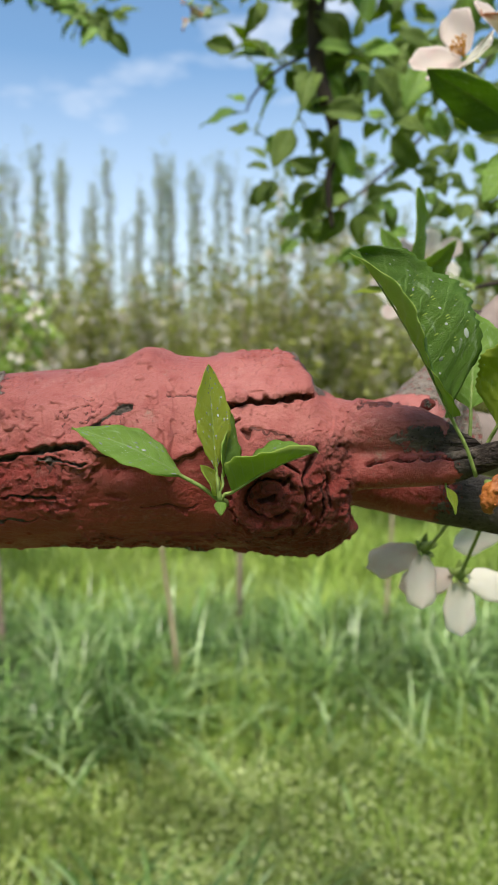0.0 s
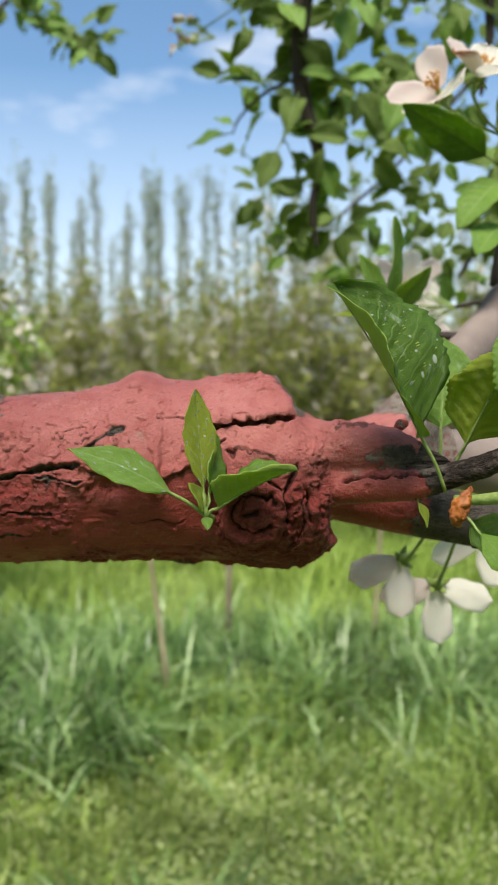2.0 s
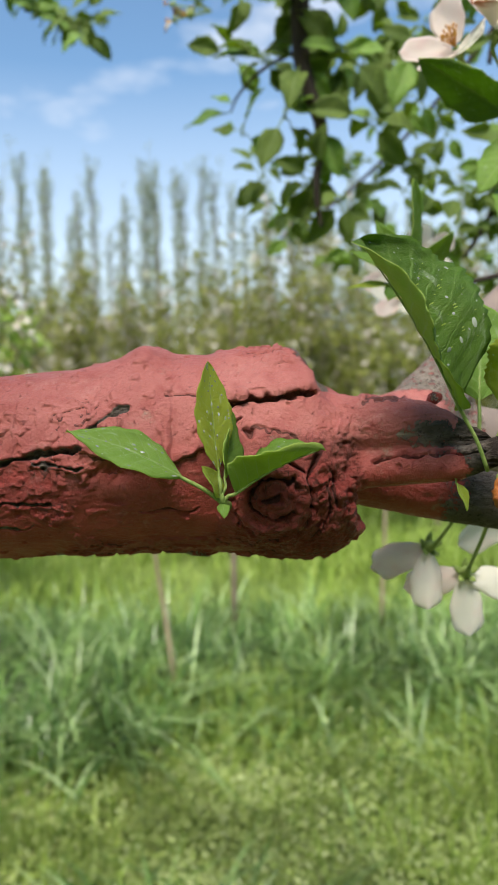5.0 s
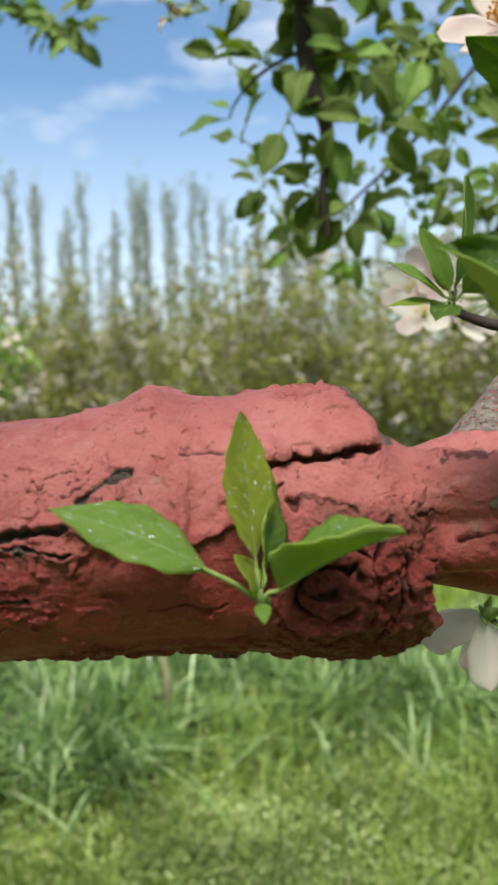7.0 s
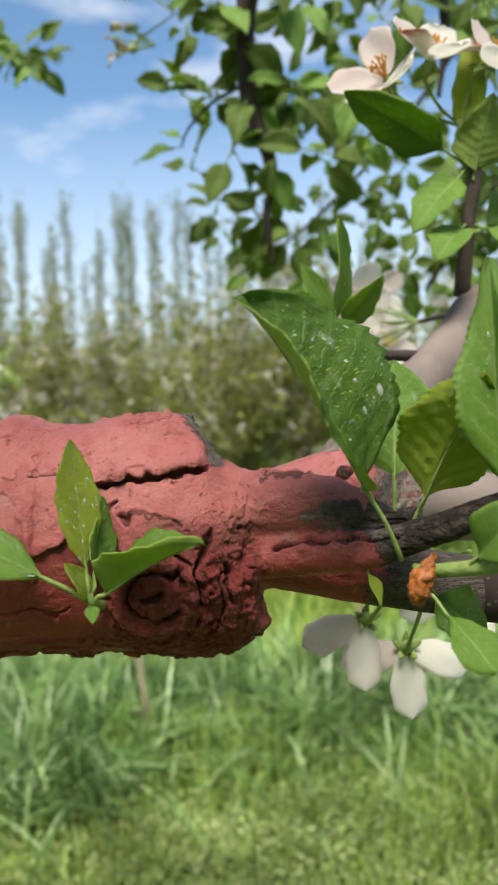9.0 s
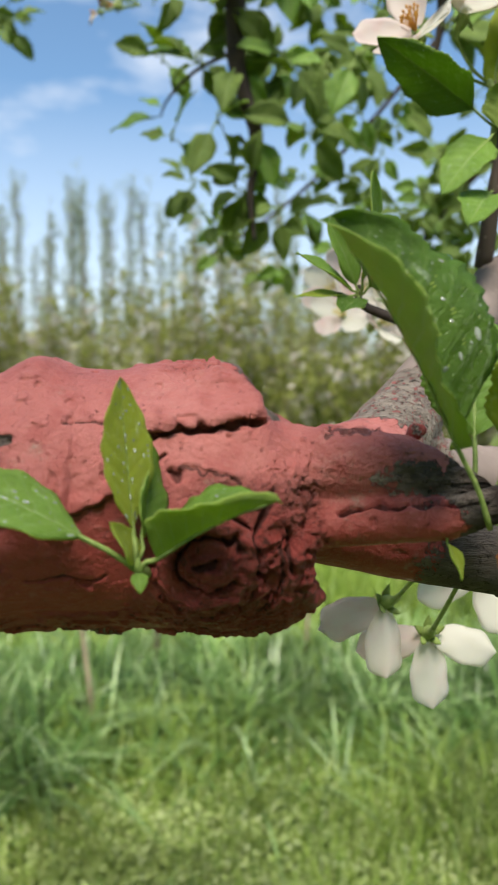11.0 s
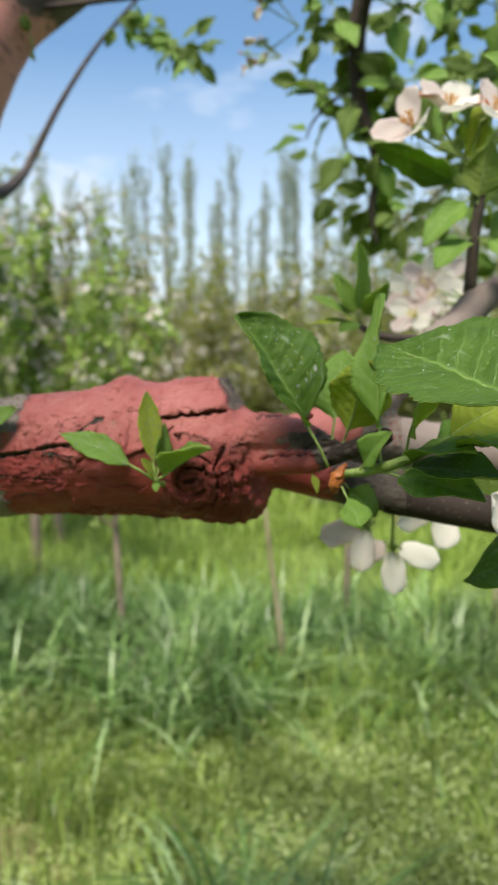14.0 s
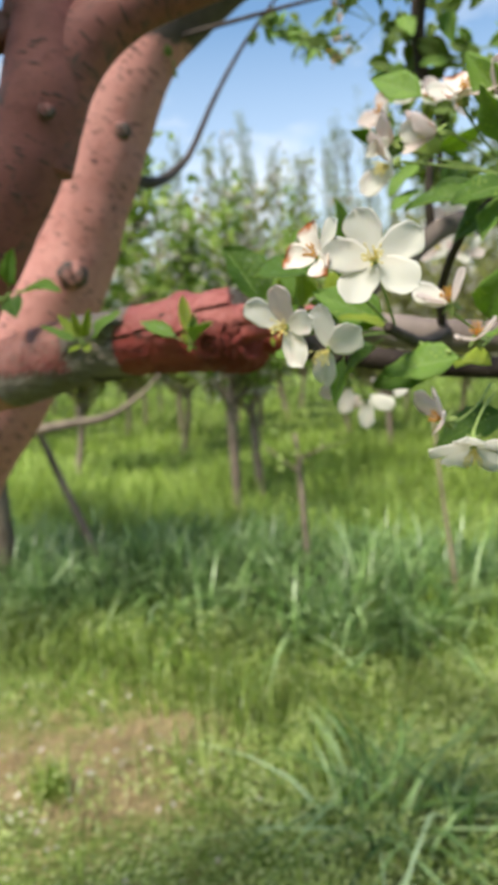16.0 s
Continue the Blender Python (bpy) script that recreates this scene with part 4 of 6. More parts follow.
def seg_chain(p, rows):
    """Distance to a chain of tapered rounded pieces (rows x, y, z, r)."""
    best = np.full(len(p), 9.0, dtype=np.float32)
    rows = np.asarray(rows, dtype=np.float32)
    for a, b in zip(rows[:-1], rows[1:]):
        ab = b[:3] - a[:3]
        t = np.clip(((p - a[:3]) @ ab) / ab.dot(ab), 0, 1)
        d = np.linalg.norm(p - a[:3] - t[:, None] * ab, axis=1) - (a[3] + t * (b[3] - a[3]))
        best = np.minimum(best, d)
    return best


def smin(a, b, k):
    h = np.clip(0.5 + 0.5 * (b - a) / k, 0, 1)
    return b + (a - b) * h - k * h * (1 - h)


def smax(a, b, k):
    return -smin(-a, -b, k)


def crack(x, z, x0, z0, x1, z1, w):
    """Closeness to a wavering line on the front of the branch."""
    dx, dz = x1 - x0, z1 - z0
    t = np.clip(((x - x0) * dx + (z - z0) * dz) / (dx * dx + dz * dz), 0, 1)
    d2 = (x - x0 - t * dx) ** 2 + (z - z0 - t * dz) ** 2
    return np.exp(-d2 / (w * w))


SPINE = np.array([(-0.30, 0.325, 1.150, 0.0365), (-0.225, 0.290, 1.158, 0.0345), (-0.16, 0.272, 1.1695, 0.0322), (-0.12, 0.267, 1.1745, 0.0308), (-0.082, 0.265, 1.1785, 0.0303), (-0.055, 0.265, 1.180, 0.0308),
                  (-0.034, 0.265, 1.1825, 0.0330), (-0.013, 0.265, 1.1815, 0.0325), (0.012, 0.265, 1.1805, 0.0335), (0.05, 0.265, 1.180, 0.0335)])
SPINE[3:, 2:] -= 0.0010
def ring(cx, cz, r, a0, a1, n, w, dep):
    """Crease pieces along an arc on the front of the branch."""
    a = [radians(a0 + (a1 - a0) * i / n) for i in range(n + 1)]
    return tuple((cx + r * math.cos(p), cz + r * math.sin(p), cx + r * math.cos(q), cz + r * math.sin(q), w, dep) for p, q in zip(a[:-1], a[1:]))


# open splits that show wood: x, z at both ends, half width, depth
SPLITS = ((-0.090, 1.1798, -0.066, 1.1826, 0.0009, 0.0022), (-0.066, 1.1826, -0.049, 1.1852, 0.0012, 0.0024), (-0.063, 1.1806, -0.0485, 1.1786, 0.0006, 0.0016), (-0.0455, 1.1912, -0.0350, 1.1952, 0.0010, 0.0013),
          (-0.100, 1.1700, -0.0595, 1.1687, 0.0006, 0.0018), (-0.080, 1.1600, -0.0626, 1.1622, 0.0004, 0.0009))
# creases in the paint itself
CREASES = ((-0.0325, 1.1656, -0.016, 1.1651, 0.0003, 0.0007), (-0.0245, 1.1982, -0.0150, 1.1996, 0.0003, 0.0005), (-0.006, 1.1962, 0.0195, 1.1990, 0.0006, 0.0016), (0.0350, 1.1968, 0.0455, 1.1972, 0.0004, 0.0008),
           (0.0198, 1.1830, 0.0157, 1.1747, 0.0011, 0.0019), (0.0157, 1.1747, 0.0176, 1.1664, 0.0011, 0.0020), (0.0176, 1.1664, 0.0132, 1.1581, 0.0006, 0.0014), (0.0232, 1.1756, 0.0248, 1.1664, 0.0005, 0.0012),
           (0.0035, 1.1692, 0.0070, 1.1700, 0.0009, 0.0018), (-0.0020, 1.1890, 0.0005, 1.1888, 0.0006, 0.0014), (0.036, 1.1798, 0.064, 1.1825, 0.0005, 0.0018), (-0.012, 1.1847, -0.004, 1.1790, 0.0005, 0.0010), (-0.009, 1.1885, -0.0025, 1.1925, 0.0004, 0.0009)) \
    + ring(0.0060, 1.1696, 0.0066, 20, 330, 9, 0.0005, 0.0013) + ring(0.0060, 1.1690, 0.0112, 40, 140, 4, 0.0006, 0.0015) + ring(0.0060, 1.1690, 0.0118, 200, 300, 4, 0.0004, 0.0009) + ring(0.0075, 1.1680, 0.0155, -60, 20, 3, 0.0004, 0.0009)
# torn edges: proud above the line, falling away behind it
LIPS = ((-0.0085, 1.1970, 0.0195, 1.1998, 0.0017, 0.0075), (-0.050, 1.1842, -0.040, 1.1806, 0.0017, 0.010), (-0.040, 1.1806, -0.0235, 1.1802, 0.0019, 0.012), (-0.0235, 1.1802, -0.012, 1.1842, 0.0015, 0.008),
        (-0.100, 1.1790, -0.0485, 1.1850, 0.0010, 0.008), (0.034, 1.1962, 0.0470, 1.1972, 0.0008, 0.003), (0.0005, 1.1905, 0.0135, 1.1868, 0.0009, 0.004), (-0.064, 1.1800, -0.0488, 1.1776, 0.0009, 0.0025))


def branch_sdf(p):
    x, y, z = p[:, 0], p[:, 1], p[:, 2]
    w1, w2 = fbm(p, 45, 2, 1), fbm(p, 160, 3, 5)
    cy, cz, r = (np.interp(x, SPINE[:, 0], SPINE[:, i]) for i in (1, 2, 3))
    body = (np.hypot(y - cy, z - cz) - r) * 0.97
    body = body - 0.0011 * w1
    # blunt sawn end; the upper plate stops short of the lower knob
    wob = 0.0022 * w2 + 0.002 * w1
    wob = wob + 0.0014 * np.abs(fbm(p, 240, 2, 19))
    end_low = x - (0.0285 + wob - 0.25 * np.clip(z - 1.178, -0.02, 0.03) - 0.5 * np.clip(1.156 - z, 0, 0.02))
    body = smax(body, end_low, 0.009)
    # proud plate on the upper front
    plate_edge = 1.1985 + 0.0025 * (x / 0.02) + 0.0012 * w2
    on = 1 / (1 + np.exp(-(z - plate_edge) / 0.0004)) / (1 + np.exp(-(x + 0.010 + 0.003 * w1) / 0.002))
    cut = 0.0145 + 0.55 * np.clip(1.213 - z, -0.005, 0.02) + wob * 0.6
    body = body - on * 0.0016
    body = smax(body, np.where(z > 1.193, x - cut, -1.0), 0.0015)
    # the little bump on the crest, swelling round the sprout
    body = body - 0.0020 * np.exp(-((x + 0.032) ** 2 + (z - 1.214) ** 2) / 0.006 ** 2)
    body = body - 0.0022 * np.exp(-((x + 0.05) ** 2 + (z - 1.178) ** 2) / 0.008 ** 2) * (y < cy)
    body = body - 0.003 * np.exp(-((x + 0.105) ** 2 + (z - 1.186) ** 2) / 0.010 ** 2) * (y < cy)
    # knob at the sawn end
    kd = np.sqrt((x - 0.005) ** 2 + (y - 0.2450) ** 2 + (z - 1.1700) ** 2)
    body = smin(body, kd - 0.0142 - 0.0012 * w1, 0.006)
    # cut stub, side twig, and the branches that leave at the back
    stub = seg_chain(p, [(0.004, 0.261, 1.185, 0.0205), (0.022, 0.2545, 1.1865, 0.0135), (0.034, 0.2475, 1.1885, 0.0098), (0.05, 0.243, 1.1885, 0.0082), (0.072, 0.240, 1.186, 0.0066)]) - 0.0006 * w1
    tip = x - (0.0672 - 1.45 * np.clip(z - 1.1865, -0.003, 0.02) + 0.0020 * w2)
    stub = smax(stub, tip, 0.0008)
    twig = seg_chain(p, [(0.022, 0.250, 1.176, 0.0085), (0.038, 0.242, 1.1765, 0.0058), (0.058, 0.2335, 1.1775, 0.0045), (0.072, 0.2255, 1.183, 0.0042), (0.088, 0.2155, 1.190, 0.0037)]) - 0.0004 * w2
    lower = seg_chain(p, [(0.0, 0.278, 1.174, 0.018), (0.035, 0.281, 1.1725, 0.0115), (0.06, 0.280, 1.1660, 0.0106), (0.10, 0.275, 1.158, 0.0093), (0.14, 0.272, 1.150, 0.0085)]) - 0.0006 * w1
    limb = seg_chain(p, [(0.02, 0.295, 1.175, 0.015), (0.0665, 0.320, 1.188, 0.0135), (0.0830, 0.340, 1.202, 0.0122), (0.127, 0.388, 1.2405, 0.0100)]) - 0.0009 * w1
    second = seg_chain(p, [(0.04, 0.305, 1.175, 0.013), (0.085, 0.342, 1.180, 0.0138), (0.14, 0.362, 1.172, 0.0138)]) - 0.0009 * w1
    d = smin(body, lower, 0.005)
    d = smin(d, smin(limb, second, 0.008), 0.006)
    d = smin(d, stub, 0.007)
    return smin(d, twig, 0.0020)


def steep(v, edge, soft):
    t = np.clip((v - edge) / soft, 0, 1)
    return t * t * (3 - 2 * t)


def lip(x, z, x0, z0, x1, z1, h, reach):
    dx, dz = x1 - x0, z1 - z0
    L = math.hypot(dx, dz)
    along = ((x - x0) * dx + (z - z0) * dz) / (L * L)
    up = ((z - z0) * dx - (x - x0) * dz) / L
    ends = steep(along, -0.06, 0.10) * (1 - steep(along, 0.96, 0.10))
    return h * steep(up, -0.0002, 0.0005) * np.exp(-np.clip(up, 0, None) / reach) * ends


def bark_relief(v):
    """Height of the fine relief of the painted bark, and how open its splits are, at points v."""
    v = np.asarray(v, dtype=np.float32)
    x, y, z = v[:, 0], v[:, 1], v[:, 2]
    front = 1 - steep(y, 0.255, 0.012)
    w2, w3, w5 = fbm(v, 160, 3, 5), vnoise(v, 420, 46), vnoise(v, 85, 47)
    w6 = vnoise(v, 760, 53)
    xx, zz = x + 0.0011 * w2 + 0.0009 * w3, z + 0.0009 * w2 + 0.0014 * w5 + 0.0008 * w3 + 0.0004 * w6
    thick = np.clip(1 + 0.75 * vnoise(v, 240, 54) + 0.4 * w3, 0.25, 2.0)
    on_stub = steep(x, 0.030, 0.006)
    # lower half and sawn end are rougher than the smooth upper coat
    rag = steep(x, -0.004, 0.012) * (1 - steep(z, 1.182, 0.010)) * (1 - steep(x, 0.0285, 0.006)) * (1 - steep(y, 0.272, 0.01))
    low = (1 - steep(z, 1.172, 0.014)) * (1 - on_stub)
    h = 0.00022 * w2 + 0.00007 * vnoise(v, 1100, 44)
    grain = fbm(v * np.array([0.30, 1.0, 1.0], dtype=np.float32), 420, 2, 48)
    h = h + 0.00020 * grain * (0.35 + 0.9 * low + 0.5 * on_stub)
    # crumpled flakes of paint in clusters, with crisp edges
    where = steep(vnoise(v, 48, 41) + 0.35 * vnoise(v, 120, 42) + 0.25 * low + 0.5 * rag, 0.08, 0.20) * (1 - 0.6 * on_stub)
    curl = fbm(v, 330, 2, 40)
    flake = steep(curl, 0.10, 0.07)
    # painted shade: flake edges here, lips and creases further down
    crease_shade = where * np.exp(-((curl - 0.09) / 0.035) ** 2) * steep(vnoise(v, 150, 55), -0.35, 0.5)
    h = h + 0.00070 * flake * where * (1 - 0.6 * rag) * (1 + 0.6 * w3) - 0.00040 * steep(-fbm(v, 330, 2, 43), 0.12, 0.08) * where
    # single blisters, and a few pricked holes
    spot = vnoise(v, 210, 50)
    h = h + 0.00060 * steep(spot + 0.2 * w3, 0.56, 0.14) * (0.7 + 0.6 * w3) * (1 - on_stub)
    h = h - 0.0007 * steep(vnoise(v, 260, 51), 0.74, 0.05) * front
    # folded, scaly coat on the sawn end
    fold = np.abs(fbm(v + 0.004 * np.stack([w5, w5, -w5], -1), 130, 3, 9))
    h = h + rag * (0.0005 * (1 - np.clip(fold * 5.5, 0, 1)) - 0.0006 * (1 - steep(np.abs(fbm(v, 150, 2, 29)), 0.0, 0.07)) + 0.0005 * steep(grain, 0.0, 0.25))
    rho = np.hypot(x - 0.0060, z - 1.1694) + 0.0012 * w2 + 0.0008 * w5
    h = h + front * (0.0024 * np.exp(-(rho / 0.0046) ** 2) + 0.0015 * np.exp(-((rho - 0.0090) / 0.0017) ** 2))
    # hollow beneath the leaf, left of the sprout
    h = h - front * 0.0026 * np.exp(-(((xx + 0.0405) / 0.0060) ** 2 + ((zz - 1.1770) / 0.0030) ** 2))
    for row in LIPS:
        x0, z0, x1, z1 = row[:4]
        # a dark line just beneath each torn edge stands for its shadow
        crease_shade = np.maximum(crease_shade, 0.8 * front * crack(xx, zz + 0.0004, x0, z0, x1, z1, 0.0005 * thick))
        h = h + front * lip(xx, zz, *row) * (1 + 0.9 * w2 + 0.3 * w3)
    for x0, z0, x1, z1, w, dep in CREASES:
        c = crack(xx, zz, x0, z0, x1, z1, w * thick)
        crease_shade = np.maximum(crease_shade, front * steep(c, 0.35, 0.4))
        h = h - front * 1.25 * dep * c + front * 0.25 * dep * (crack(xx, zz, x0, z0, x1, z1, w * 2.6) - c)
    # worn bark on the stub is furrowed
    bare = np.clip(1 - paint_mask(v), 0, 1) * front * steep(x, 0.030, 0.01)
    h = h - bare * (0.00030 + 0.00045 * (1 - steep(np.abs(grain), 0.0, 0.16)))
    gap = np.zeros(len(v), dtype=np.float32)
    for x0, z0, x1, z1, w, dep in SPLITS:
        c = crack(xx, zz, x0, z0, x1, z1, w * thick) * front
        h = h - dep * steep(c, 0.25, 0.45) * (1 + 0.5 * w3 + 0.5 * w6) + 0.22 * dep * front * np.clip(crack(xx, zz, x0, z0, x1, z1, w * 2.2) - c, 0, 1)
        gap = np.maximum(gap, steep(c, 0.30, 0.30))
    return h, gap, np.clip(rag + 0.45 * where * low, 0, 1), np.clip(crease_shade, 0, 1)


def surface_nets(fn, lo, hi, h):
    """A quad mesh of the level set fn = 0 in a box, worked out only near the surface."""
    lo, hi = np.array(lo), np.array(hi)
    k = 4
    nc = np.ceil((hi - lo) / (h * k)).astype(int) + 1
    ax = [lo[i] + np.arange(nc[i]) * h * k for i in range(3)]
    g = np.stack(np.meshgrid(*ax, indexing="ij"), -1).reshape(-1, 3).astype(np.float32)
    dc = np.concatenate([fn(g[i:i + 200000]) for i in range(0, len(g), 200000)]).reshape(nc)
    n = (nc - 1) * k + 1
    near = np.abs(dc) < h * k * 1.9 + 0.003
    cell = np.zeros(nc - 1, dtype=bool)
    sgn = np.zeros(nc - 1, dtype=np.float32)
    for a in (0, 1):
        for b in (0, 1):
            for c in (0, 1):
                sl = (slice(a, nc[0] - 1 + a), slice(b, nc[1] - 1 + b), slice(c, nc[2] - 1 + c))
                cell |= near[sl]
                sgn += dc[sl]
    D = np.full(n, 1.0, dtype=np.float32)
    up = np.repeat(np.repeat(np.repeat(sgn, k, 0), k, 1), k, 2)
    D[:-1, :-1, :-1] = np.where(up < 0, -1.0, 1.0)
    msk = np.zeros(n, dtype=bool)
    mu = np.repeat(np.repeat(np.repeat(cell, k, 0), k, 1), k, 2)
    for a in (0, 1):
        for b in (0, 1):
            for c in (0, 1):
                msk[a:n[0] - 1 + a, b:n[1] - 1 + b, c:n[2] - 1 + c] |= mu
    idx = np.argwhere(msk)
    pts = (lo + idx * h).astype(np.float32)
    val = np.concatenate([fn(pts[i:i + 300000]) for i in range(0, len(pts), 300000)])
    D[msk] = val
    S = D < 0
    cnt = np.zeros(n - 1, dtype=np.uint8)
    for a in (0, 1):
        for b in (0, 1):
            for c in (0, 1):
                cnt += S[a:n[0] - 1 + a, b:n[1] - 1 + b, c:n[2] - 1 + c]
    act = (cnt > 0) & (cnt < 8)
    ci = np.argwhere(act)
    num = np.full(n - 1, -1, dtype=np.int32)
    num[act] = np.arange(len(ci))
    corner = np.array([(a, b, c) for a in (0, 1) for b in (0, 1) for c in (0, 1)])
    vals = np.stack([D[tuple((ci + o).T)] for o in corner], 1)
    acc, wt = np.zeros((len(ci), 3)), np.zeros(len(ci))
    for i in range(8):
        for j in range(i + 1, 8):
            if np.abs(corner[i] - corner[j]).sum() != 1:
                continue
            a, b = vals[:, i], vals[:, j]
            hit = (a < 0) != (b < 0)
            t = np.where(hit, a / np.where(hit, a - b, 1), 0)
            acc += np.where(hit[:, None], corner[i] + t[:, None] * (corner[j] - corner[i]), 0)
            wt += hit
    V = lo + (ci + acc / wt[:, None]) * h
    quads = []
    for axis in range(3):
        a0 = [slice(1, m - 1) for m in n]
        a1 = list(a0)
        a0[axis], a1[axis] = slice(0, n[axis] - 1), slice(1, n[axis])
        e = S[tuple(a0)] != S[tuple(a1)]
        inside = S[tuple(a0)][e]
        at = np.argwhere(e)
        for m in range(3):
            if m != axis:
                at[:, m] += 1
        u, v = [m for m in range(3) if m != axis]
        def cellnum(du, dv):
            c = at.copy()
            c[:, u] -= du
            c[:, v] -= dv
            return num[tuple(c.T)]
        q = np.stack([cellnum(0, 0), cellnum(1, 0), cellnum(1, 1), cellnum(0, 1)], 1)
        flip = inside if axis == 1 else ~inside
        q[~flip] = q[~flip][:, ::-1]
        quads.append(q)
    Q = np.vstack(quads)
    return V, Q[(Q >= 0).all(1)]


def paint_mask(v):
    """Where the red paint holds (1) and where bark shows (0)."""
    v = np.asarray(v, dtype=np.float32)
    x, y, z = v[:, 0], v[:, 1], v[:, 2]
    n1, n2 = fbm(v, 60, 3, 71), fbm(v, 22, 2, 72)
    m = np.clip(0.5 + (x + 0.083 + 0.010 * n2 + np.where(z > 1.19, -0.002, 0.004)) / 0.012, 0, 1)
    m = np.minimum(m, np.clip(0.5 + (z - 1.1475 + 0.007 * n1) / 0.006, 0.30, 1) + np.clip((x + 0.02) / 0.02, 0, 1))
    old = np.clip(0.5 + (-0.13 - x + 0.02 * n2) / 0.03, 0, 1) * np.clip(0.5 + (z - 1.148) / 0.02, 0, 1)
    m = np.maximum(m, 0.62 * old)
    # worn bark on the stub's front, its tip and the twig
    stubfront = np.exp(-(((x - 0.055 - 0.3 * (1.187 - z)) / 0.014) ** 2 + ((z - 1.1865) / 0.0055) ** 2)) * (y < 0.25)
    m = m - 0.85 * stubfront * (1 + 0.5 * n1)
    m = m - 1.1 * np.clip((x - 0.057 + 0.004 * n1) / 0.008, 0, 1) * (y < 0.262)
    # bark on the branches behind
    m = np.minimum(m, np.clip(0.5 - (y - 0.318 + 0.012 * n2) / 0.016, 0.40, 1))
    m = np.minimum(m, np.where((z < 1.178) & (y > 0.262), np.clip(0.5 - (x - 0.066 + 0.012 * n1) / 0.02, 0.1, 1), 1))
    # broken plate end
    plate = np.exp(-(((x - 0.0152 - 0.55 * np.clip(1.213 - z, -0.005, 0.02)) / 0.0030) ** 2)) * (z > 1.1995)
    m = m - 0.95 * plate * (1 + 0.8 * n1)
    return np.clip(m, 0, 1)


def dark_mask(v):
    """Old dark wood on the stub's tip and the twig, and a darker band along the underside."""
    v = np.asarray(v, dtype=np.float32)
    x, y, z = v[:, 0], v[:, 1], v[:, 2]
    n1 = fbm(v, 90, 3, 81)
    front = y < 0.262
    m = np.clip((x - 0.044 + 0.006 * n1) / 0.010, 0, 1) * front * (0.75 + 0.5 * n1)
    m = np.maximum(m, np.clip((x - 0.058) / 0.008, 0, 1) * front)
    m = np.maximum(m, np.clip((x - 0.05) / 0.03, 0, 0.75) * (y > 0.262) * (z < 1.178))
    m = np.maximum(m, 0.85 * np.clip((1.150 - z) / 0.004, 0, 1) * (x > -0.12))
    m = np.maximum(m, 0.6 * np.exp(-(((x - 0.0152 - 0.55 * np.clip(1.213 - z, -0.005, 0.02)) / 0.0045) ** 2)) * (z > 1.1985) * (0.8 + 0.6 * n1))
    return np.clip(m, 0, 1)


def normals_of(V, Q):
    n = np.cross(V[Q[:, 2]] - V[Q[:, 0]], V[Q[:, 3]] - V[Q[:, 1]])
    out = np.stack([sum(np.bincount(Q[:, k], weights=n[:, i], minlength=len(V)) for k in range(4)) for i in range(3)], -1)
    return out / np.maximum(np.linalg.norm(out, axis=1), 1e-12)[:, None]


def split_quads(V, Q, sel):
    """Cuts the chosen quads into four."""
    q, rest = Q[sel], Q[~sel]
    e = np.stack([q, np.roll(q, -1, 1)], -1).reshape(-1, 2)
    e.sort(axis=1)
    key, inv = np.unique(e[:, 0].astype(np.int64) * len(V) + e[:, 1], return_inverse=True)
    mid = len(V) + inv.reshape(-1, 4)
    cen = len(V) + len(key) + np.arange(len(q))
    W = np.vstack([V, 0.5 * (V[key // len(V)] + V[key % len(V)]), V[q].mean(1)])
    fine = np.concatenate([np.stack([q[:, k], mid[:, k], cen, mid[:, k - 1]], 1) for k in range(4)])
    return W, np.vstack([rest, fine])


def build_painted_branch():
    V, Q = surface_nets(branch_sdf, (-0.24, 0.205, 1.112), (0.098, 0.372, 1.2245), 0.0007)
    Q = Q[:, ::-1]
    c = V[Q].mean(1)
    V, Q = split_quads(V, Q, (c[:, 0] > -0.135) & (c[:, 1] < 0.287))
    h, gap, scab, crease_shade = bark_relief(V)
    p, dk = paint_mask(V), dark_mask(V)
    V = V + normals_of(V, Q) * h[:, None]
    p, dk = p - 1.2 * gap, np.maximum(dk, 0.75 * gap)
    # Top light painted in by height; the older paint at the left pales too.
    part("painted_branch", mesh_of("painted_branch", V, Q, M_PAINT, attrs={"paint": np.clip(p, 0, 1), "dark": dk, "scab": scab, "crease_shade": crease_shade, "toplit_or_old": np.clip(0.5 + (V[:, 2] - np.interp(V[:, 0], SPINE[:, 0], SPINE[:, 2]) - 0.002 + 0.006 * fbm(V.astype(np.float32), 40, 2, 95)) / 0.030, 0, 1) + np.clip((-0.100 - V[:, 0]) / 0.03, 0, 1)}), TREE, None, "thick sawn branch coated in cracked rust-red paint")


build_painted_branch()


def limb_paint(scale=1.0, top=9.0):
    def fn(v):
        v = np.asarray(v, dtype=np.float32)
        return np.clip(0.85 * scale + 0.25 * fbm(v, 12, 2, 61) - np.clip((v[:, 2] - top) / 0.08, 0, 1), 0, 1)
    return fn


